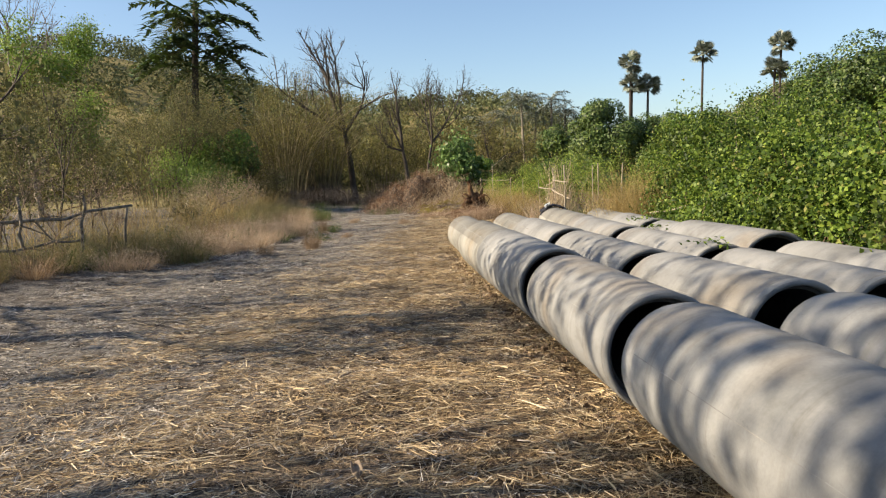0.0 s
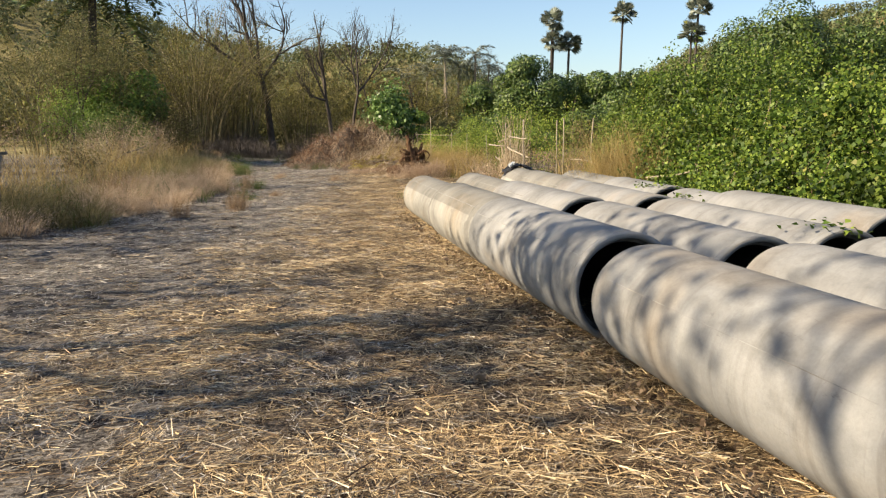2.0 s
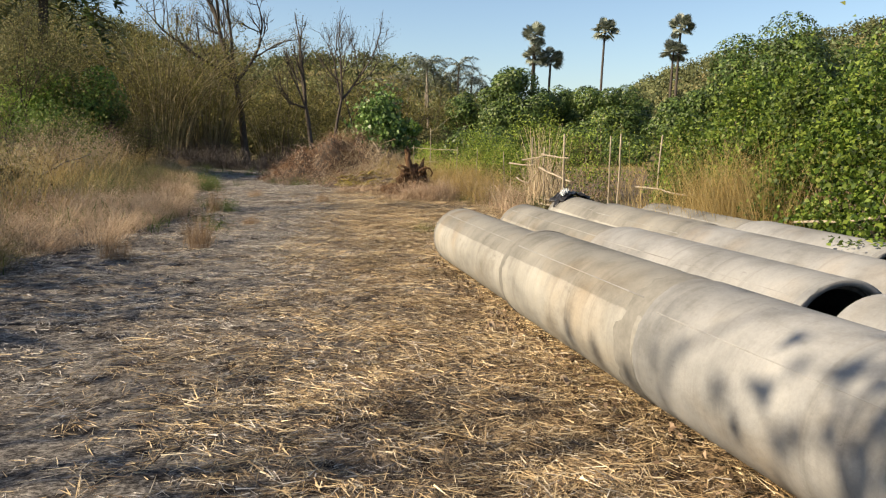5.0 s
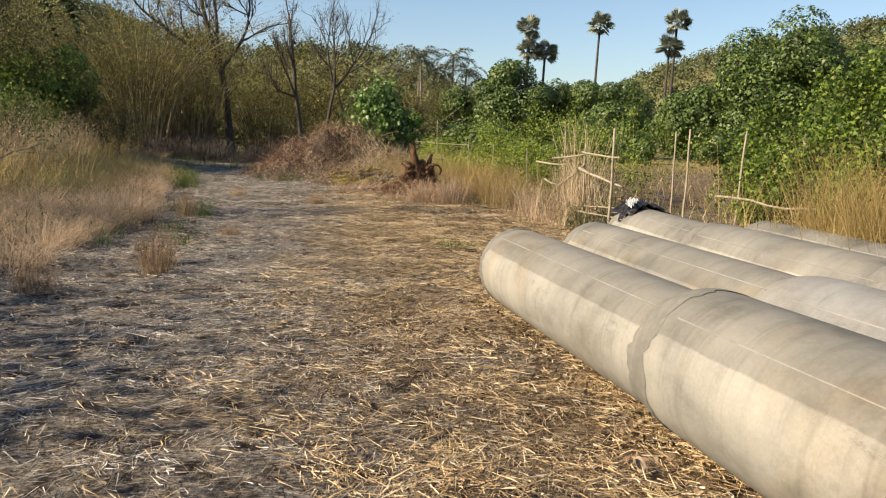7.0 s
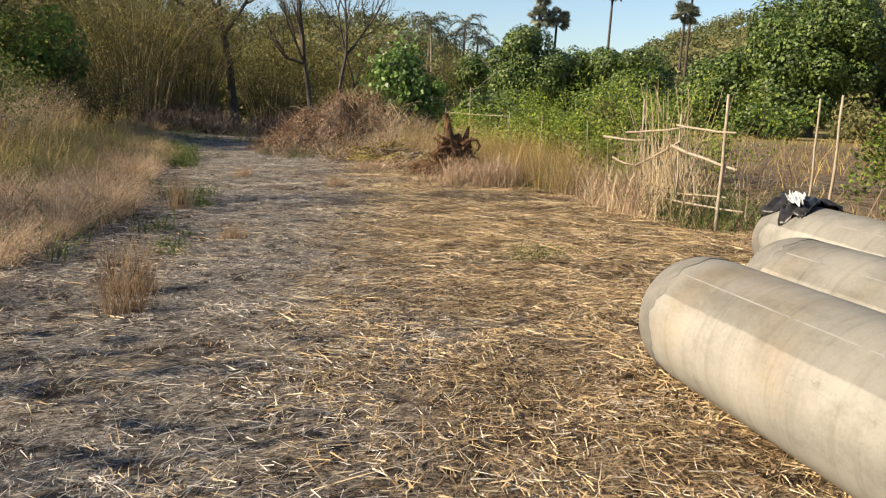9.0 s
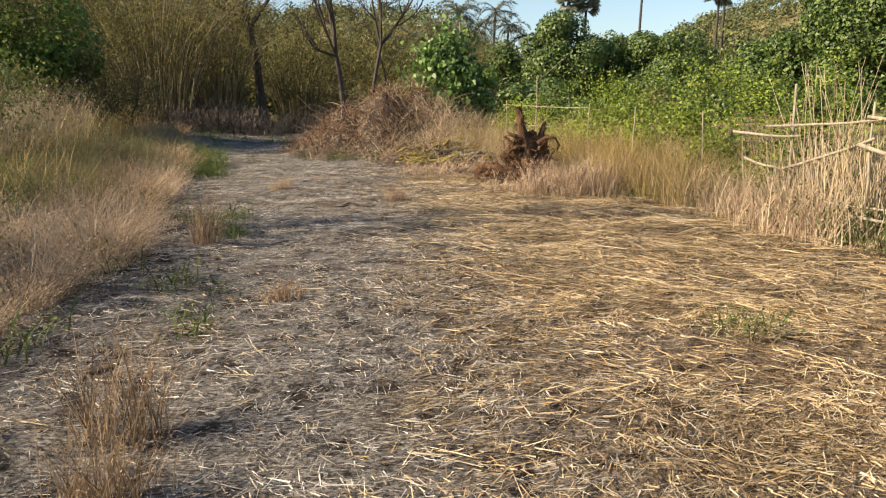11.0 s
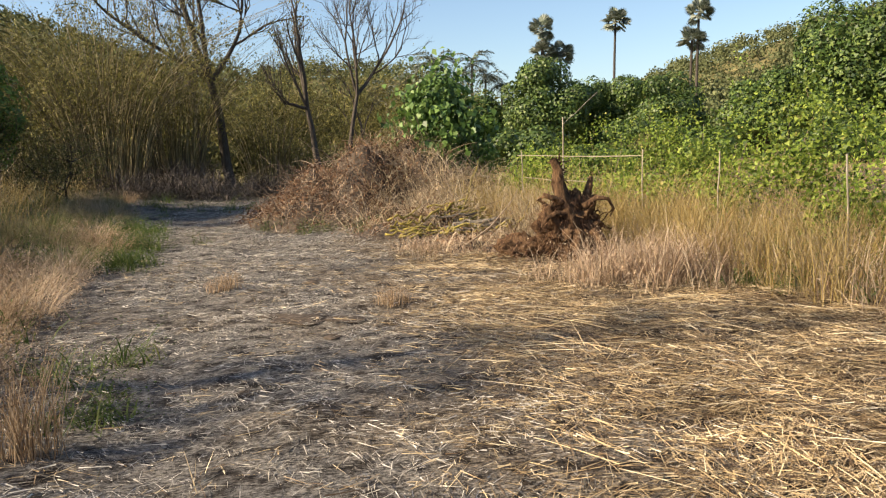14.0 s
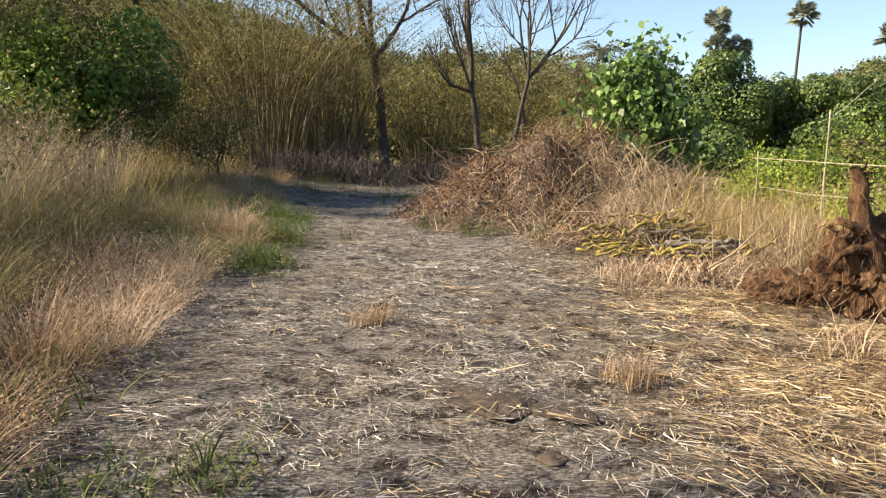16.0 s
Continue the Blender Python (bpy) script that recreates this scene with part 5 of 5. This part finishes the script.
def uprooted_stump(x, y):
    root = tagged(new("uprooted_stump"), "uprooted tree stump with dark earthy roots", "tree stump")
    root.matrix_basis = Matrix.Translation((x, y, 0))
    # the tilted plate of roots and earth
    bm = bmesh.new()
    bmesh.ops.create_icosphere(bm, subdivisions=5, radius=0.5)
    for v in bm.verts:
        c = v.co.copy()
        k = 1 + 0.4 * noise.noise(c * 2.6) + 0.28 * noise.noise(c * 6.0 + Vector((3, 1, 2))) + 0.16 * noise.noise(c * 14) + 0.08 * noise.noise(c * 30)
        v.co = Vector((c.x * 0.84 * k + 0.12 * c.z, c.y * 0.6 * k, c.z * 0.92 * k + 0.42))
    part("root_ball", bm_mesh("root_ball", bm, M_ROOT, False), root, "dark soil-caked root ball")
    # the low ridge of torn roots and soil beside it
    bm = bmesh.new()
    bmesh.ops.create_icosphere(bm, subdivisions=4, radius=0.4)
    for v in bm.verts:
        c = v.co.copy()
        k = 1 + 0.4 * noise.noise(c * 3.4 + Vector((9, 4, 1))) + 0.25 * noise.noise(c * 9.0) + 0.1 * noise.noise(c * 22)
        v.co = Vector((c.x * 0.95 * k - 0.55, c.y * 0.8 * k + 0.5, c.z * 0.5 * k * (1 + 0.5 * noise.noise(c * 18)) + 0.08))
    part("soil_ridge", bm_mesh("soil_ridge", bm, M_ROOT, False), root, "crumbling brown ridge of torn soil")
    # the tall torn spur, the short prong and the stubs round them
    spur = (np.array([[-0.02, -0.18, 0.3], [-0.1, -0.16, 0.62], [-0.17, -0.12, 0.85], [-0.2, -0.1, 1.05], [-0.22, -0.1, 1.22], [-0.26, -0.1, 1.38]]), [0.17, 0.13, 0.1, 0.085, 0.075, 0.045])
    part("spur", mesh_np("spur", *gnarled([spur], 12, 0.05), M_ROOT, False), root, "tall torn wooden spur")
    prong = (np.array([[0.16, -0.05, 0.6], [0.2, -0.05, 0.85], [0.24, -0.05, 1.0], [0.28, -0.04, 1.12]]), [0.11, 0.07, 0.05, 0.025])
    part("prong", mesh_np("prong", *gnarled([prong], 9, 0.03), M_ROOT, False), root, "short broken prong")
    for k in range(26):
        z = rng.uniform(0.85, 1.36)
        a = rng.uniform(0, TAU)
        o = np.array([-0.2, -0.1, z])
        d = np.array([math.cos(a), math.sin(a) * 0.6, rng.uniform(-0.1, 0.8)])
        p, _ = wander(o, d, rng.uniform(0.06, 0.17), 3, 0.25)
        part("splinter", mesh_np("splinter", *tube_geo([(p, np.linspace(rng.uniform(0.012, 0.022), 0.004, 4))], 5), M_ROOT, True), root)
    for k in range(24):
        a = rng.uniform(0, TAU)
        e = rng.uniform(-0.4, 0.9)
        d = np.array([math.cos(a) * math.cos(e), math.sin(a) * math.cos(e) * 0.7, math.sin(e)])
        p, _ = wander(np.array([0.04, 0, 0.45]) + d * np.array([0.38, 0.25, 0.32]), d, rng.uniform(0.15, 0.42), 6, 0.45, 0.02)
        p[:, 2] = np.maximum(p[:, 2], 0.03)
        part("root", mesh_np("root", *tube_geo([(p, np.linspace(rng.uniform(0.01, 0.032), 0.005, 7))], 6), M_ROOT, True), root)
    curls = ((np.array([[-0.15, -0.2, 0.78], [-0.32, -0.26, 0.86], [-0.46, -0.26, 0.9], [-0.52, -0.24, 0.84], [-0.44, -0.24, 0.79]]), [0.05, 0.042, 0.036, 0.03, 0.016]),
             (np.array([[-0.12, -0.22, 0.62], [-0.3, -0.3, 0.66], [-0.42, -0.3, 0.6], [-0.5, -0.28, 0.48]]), [0.05, 0.04, 0.03, 0.012]),
             (np.array([[0.1, -0.2, 0.72], [0.26, -0.28, 0.84], [0.42, -0.28, 0.82], [0.5, -0.26, 0.68], [0.46, -0.26, 0.58]]), [0.045, 0.036, 0.03, 0.024, 0.012]),
             (np.array([[0.0, -0.3, 0.4], [-0.06, -0.42, 0.2], [-0.1, -0.46, 0.02]]), [0.09, 0.08, 0.05]),
             (np.array([[0.22, -0.3, 0.42], [0.3, -0.42, 0.22], [0.34, -0.46, 0.02]]), [0.08, 0.07, 0.05]))
    for c in curls:
        part("thick_root", mesh_np("thick_root", *gnarled([c], 8, 0.018), M_ROOT, True), root)
    n = 1500
    a = rng.uniform(0, TAU, n)
    bb = np.stack([np.cos(a) * rng.uniform(0.2, 0.5, n), np.sin(a) * rng.uniform(0.1, 0.34, n), rng.uniform(0.1, 0.9, n)], 1)
    bb[:500] += np.array([-0.62, 0.2, -0.1])
    bb[:, 2] = np.maximum(bb[:, 2], 0.08)
    part("rootlet_tangle", mesh_np("rootlet_tangle", *blade_geo(bb, a + rng.normal(0, 0.5, n), rng.uniform(0.08, 0.3, n), rng.uniform(0.004, 0.009, n), rng.uniform(0.6, 1.5, n), 0.4, 3), M_RUST), root, "thin stringy brown rootlets")["kind"] = "stuff"
    return root


uprooted_stump(1.32, 29.0)

# tangles of dead branches at the end of the path, tree shade put into their colour
for cx, cy, w, h, n in ((-6.5, 48.3, 1.8, 0.7, 1800), (-8.6, 47.5, 1.3, 0.8, 1200), (-7.5, 51.0, 1.6, 1.7, 2200), (-4.4, 51.5, 1.2, 0.8, 1100), (-2.0, 49.5, 1.3, 1.4, 1600), (-1.2, 46.0, 1.3, 1.4, 1500), (-10.4, 52.0, 1.2, 1.3, 1000)):
    b = np.stack([cx + rng.normal(0, w * 0.5, n), cy + rng.normal(0, 0.8, n), np.zeros(n)], 1)
    b[:, 2] = land(b[:, 0], b[:, 1]) + rng.uniform(0, h * 0.5, n)
    v, f = blade_geo(b, rng.uniform(0, TAU, n), rng.uniform(0.3, 1.0, n) ** 1.4 * 1.7, rng.uniform(0.01, 0.026, n), rng.uniform(0.1, 1.1, n), 0.7, 3)
    tagged(new("dead_brush", mesh_np("dead_brush", v, f, M_SHADETWIG)), "tangle of grey dead thorn branches, darkened for tree shade", "brush", kind="stuff")

# ---- bamboo fence ----
def bamboo_fence():
    root = tagged(new("bamboo_fence"), "ramshackle bamboo pole fence with loose rails", "fence")
    for x, y, h, r in ((3.56, 24.1, 1.72, 0.024), (3.34, 22.3, 1.5, 0.018), (3.46, 21.3, 1.76, 0.026), (4.05, 20.3, 1.72, 0.017), (4.15, 20.05, 1.76, 0.02), (4.62, 19.3, 1.74, 0.02), (5.2, 18.8, 1.68, 0.045),
                       (3.36, 26.2, 1.35, 0.014), (3.05, 28.2, 1.4, 0.013), (2.75, 29.9, 1.45, 0.014), (2.19, 32.0, 2.05, 0.016), (1.75, 33.2, 1.5, 0.013)):
        z = float(land(x, y))
        stick("stake", "", (x + rng.normal(0, 0.04), y, z - 0.1), (x, y, h), r, M_POLE, 0, 0.008, parent=root)
    for a, b, r in (((3.25, 25.0, 1.09), (3.55, 23.9, 1.08), 0.022), ((3.44, 24.5, 1.18), (3.3, 22.1, 1.33), 0.02), ((3.28, 22.3, 1.35), (3.5, 21.1, 1.29), 0.02),
                    ((3.44, 25.0, 0.73), (3.5, 24.1, 0.64), 0.02), ((3.5, 24.2, 0.63), (3.3, 22.2, 1.13), 0.022), ((3.28, 22.4, 1.06), (3.56, 21.1, 0.82), 0.026),
                    ((3.25, 22.4, 0.3), (3.64, 21.0, 0.3), 0.018), ((3.44, 24.8, 0.28), (3.36, 23.0, 0.34), 0.014), ((3.36, 23.1, 0.36), (3.5, 21.2, 0.46), 0.016),
                    ((2.75, 29.9, 1.36), (1.7, 33.3, 1.4), 0.009), ((2.3, 31.0, 0.95), (1.8, 33.2, 0.98), 0.008)):
        stick("rail", "", a, b, r, M_POLE, 0.015, 0.006, parent=root, n=5)
    stick("rail", "", (2.18, 31.98, 1.92), (2.98, 32.4, 2.5), 0.007, M_POLE, 0, 0.004, parent=root)
    return root


bamboo_fence()
for a, b in (((3.9, 17.6, 0.62), (4.9, 16.4, 0.5)), ((4.0, 18.9, 0.85), (4.6, 17.4, 0.8)), ((3.9, 14.2, 0.72), (4.5, 12.6, 1.0)), ((4.1, 16.2, 0.5), (4.5, 14.9, 0.62))):
    stick("fallen_pole", "weathered bamboo pole fallen among dry weeds", a, b, 0.018, M_POLE, 0.02, 0.02, "poles fallen below the hedge", "pole")


def old_rail_fence():
    """The broken rail fence swallowed by scrub on the bank."""
    root = tagged(new("old_rail_fence"), "broken dark wooden rail fence in dry scrub", "fence")
    for x, y, h in ((-7.55, 13.6, 1.25), (-6.95, 14.5, 1.3), (-6.5, 15.4, 1.05), (-7.9, 12.6, 1.2)):
        z = float(land(x, y))
        stick("post", "", (x, y, z - 0.1), (x + rng.normal(0, 0.08), y, z + h), 0.035, M_GREYWOOD, 0, 0.03, parent=root)
    stick("rail", "", (-8.1, 13.4, 1.0), (-6.3, 15.5, 1.2), 0.04, M_GREYWOOD, 0.05, 0.035, parent=root, forks=3)
    stick("rail", "", (-7.9, 12.7, 0.55), (-6.9, 14.6, 0.6), 0.03, M_GREYWOOD, 0.03, 0.03, parent=root, forks=2)
    return root


old_rail_fence()
n = 330
s = rng.beta(1.6, 1.6, n)
b = np.stack([3.62 - 0.2 * s + rng.normal(0.08, 0.14, n), 24.5 - 2.6 * s + rng.normal(0, 0.15, n), np.zeros(n)], 1)
b[:, 2] = land(b[:, 0], b[:, 1])
canes = []
for q in b:
    ln = rng.uniform(0.5, 1.35) if rng.random() < 0.86 else rng.uniform(1.3, 2.1)
    p, _ = wander(q, np.array([rng.normal(0, 0.14), rng.normal(0, 0.2), 1.0]), ln, 4, 0.06)
    canes.append((p, np.linspace(rng.uniform(0.005, 0.009), 0.003, 5)))
tagged(new("dry_canes", mesh_np("dry_canes", *tube_geo(canes, 4), M_REED)), "upright bleached canes against the fence", "canes", kind="stuff")
for x, y, h in ((-10.4, 53.0, 1.7), (-9.4, 53.0, 1.5), (-14.2, 56.0, 1.5)):
    stick("wooden_post", "grey weathered wooden post at the path's end", (x, y, -0.1 + float(land(x, y))), (x + 0.05, y, h), 0.08, M_GREYWOOD, 0, 0.01, "posts at the path's end", "post")


# ---- small things ----
def plastic_sheet(name, label, cx, cy, r_pipe, w, d, mat, turn, side):
    """A crumpled sheet draped over a pipe."""
    n = 26
    u, t = np.meshgrid(np.linspace(-1, 1, n), np.linspace(-1, 1, n))
    edge = 1 - 0.18 * np.sin(7 * np.arctan2(t, u) + side) - 0.1 * np.sin(3 * np.arctan2(t, u))
    a = u * w / r_pipe * edge + side
    yy = t * d * edge
    rr = r_pipe + 0.012 + 0.03 * np.abs(np.sin(9 * u + 4 * t + turn)) + 0.02 * np.sin(13 * t - 5 * u) + rng.normal(0, 0.005, u.shape)
    v = np.stack([cx + np.sin(a) * rr, cy + yy + 0.1 * u, r_pipe - 0.012 + np.cos(a) * rr], 2).reshape(-1, 3)
    i = (np.arange(n - 1)[:, None] * n + np.arange(n - 1)[None, :]).ravel()
    ob = new(name, mesh_np(name, v, np.stack([i, i + 1, i + n + 1, i + n], 1), mat, True))
    mod = ob.modifiers.new("thick", "SOLIDIFY")
    mod.thickness = 0.003
    return tagged(ob, label, "plastic sheet")


plastic_sheet("plastic_sheet", "crumpled black plastic sheet draped over a pipe end", 2.73, 18.48, 0.372, 0.36, 0.3, M_BLACKBAG, 0.3, 0.1)
plastic_sheet("plastic_sheet", "torn white plastic sheet hanging on a pipe", 2.72, 18.36, 0.4, 0.07, 0.11, M_WHITEBAG, 1.3, -0.38)


def lump(name, label, x, y, size, mat, cat, flat=0.5):
    flat = 0.07 if size > 0.1 and cat == "clod" else flat
    bm = bmesh.new()
    bmesh.ops.create_icosphere(bm, subdivisions=3, radius=size)
    o = Vector((x * 3, y * 5, 1))
    for v in bm.verts:
        k = 1 + 0.45 * noise.noise(v.co * (2.2 / size) * 0.5 + o) + 0.15 * noise.noise(v.co * (6 / size) * 0.5 + o)
        v.co = Vector((v.co.x * k * 1.2, v.co.y * k, v.co.z * k * flat))
    ob = new(name, bm_mesh(name, bm, mat))
    ob.matrix_basis = Matrix.Translation((x, y, float(land(x, y)) + size * flat * 0.35)) @ Matrix.Rotation(x * 7, 4, "Z")
    return tagged(ob, label, cat)


# low dark lumps stand in for dents and a black patch in the litter
for x, y, s in ((-2.3, 26.15, 0.3), (-1.9, 26.05, 0.22), (-2.55, 26.4, 0.16), (-2.69, 14.93, 0.11), (-2.16, 11.28, 0.07), (-2.56, 8.82, 0.06), (-2.9, 13.0, 0.08), (-3.5, 19.2, 0.09), (-1.5, 27.2, 0.1), (-2.2, 28.3, 0.12), (-2.0, 25.4, 0.1), (-0.9, 26.9, 0.09), (-3.9, 21.6, 0.1), (-4.1, 20.2, 0.1), (-3.8, 12.4, 0.07), (-1.9, 30.2, 0.1), (-2.6, 24.0, 0.08)):
    lump("dark_lump", "low dark lump lying in straw", x, y, s * 0.75, M_DARKFILL, "clod", 0.28)
lump("brick_lump", "small broken brown brick lump on soil", -3.35, 22.2, 0.04, M_BRICK, "brick")
for x, y, s in ((-3.05, 36.6, 0.16), (-3.3, 37.3, 0.14), (-2.8, 37.0, 0.12)):
    lump("field_stone", "pale stone beside the brush heap", x, y, s, M_STONE, "stone", 0.7)


def dead_leaf(x, y, size, turn):
    n = 9
    u, t = np.meshgrid(np.linspace(-1, 1, n), np.linspace(-1, 1, n))
    w = np.sqrt(np.clip(1 - t ** 2, 0.01, 1)) * (1 - 0.25 * t)
    v = np.stack([u * w * size * 0.55, t * size, 0.02 + 0.03 * u ** 2 + 0.02 * np.sin(3 * t) + rng.normal(0, 0.002, u.shape)], 2).reshape(-1, 3)
    i = (np.arange(n - 1)[:, None] * n + np.arange(n - 1)[None, :]).ravel()
    ob = new("fallen_leaf", mesh_np("fallen_leaf", v, np.stack([i, i + 1, i + n + 1, i + n], 1), M_DEADLEAF, True))
    ob.modifiers.new("thick", "SOLIDIFY").thickness = 0.002
    ob.matrix_basis = Matrix.Translation((x, y, float(land(x, y)) + 0.02)) @ Matrix.Rotation(turn, 4, "Z")
    return tagged(ob, "curled brown fallen leaf lying on straw", "leaf", "fallen leaves on the straw")


for x, y, s, a in ((-0.48, 3.72, 0.05, 0.4), (-0.75, 7.5, 0.045, 1.2), (-0.05, 6.6, 0.045, 2.2), (0.2, 8.6, 0.04, 1.0), (0.28, 11.0, 0.04, 0.7), (0.1, 12.4, 0.045, 0.3)):
    dead_leaf(x, y, s, a)


for x, y, z in ((3.12, 12.25, 0.74), (3.05, 10.95, 0.7), (3.3, 12.0, 0.77), (2.72, 7.6, 0.76), (3.75, 9.4, 0.75), (3.9, 6.8, 0.7)):
    n = 34
    q = np.array([x, y, z]) + rng.normal(0, 1, (n, 3)) * np.array([0.09, 0.14, 0.02])
    tagged(new("creeper_sprig", mesh_np("creeper_sprig", *leaf_geo(q, rng.uniform(0.03, 0.07, n), 0.7, 0.7), M_VINE)), "small green creeper sprig lying on a pipe", "creeper", kind="stuff")

# curled leaves and chaff drifted against the foot of the first row of pipes
n = 800
y = rng.uniform(4.0, 16.0, n)
x = np.interp(y, [1.6, 16.15], [1.6, 0.46]) - 0.34 - np.abs(rng.normal(0, 0.16, n))
drift = np.stack([x, y, land(x, y) + rng.uniform(0.02, 0.07, n)], 1)
tagged(new("leaf_drift", mesh_np("leaf_drift", *leaf_geo(drift, rng.uniform(0.02, 0.055, n), 0.5, 0.55), M_DRIFT)), "brown dead leaves drifted against the pipes", "leaves", kind="stuff")
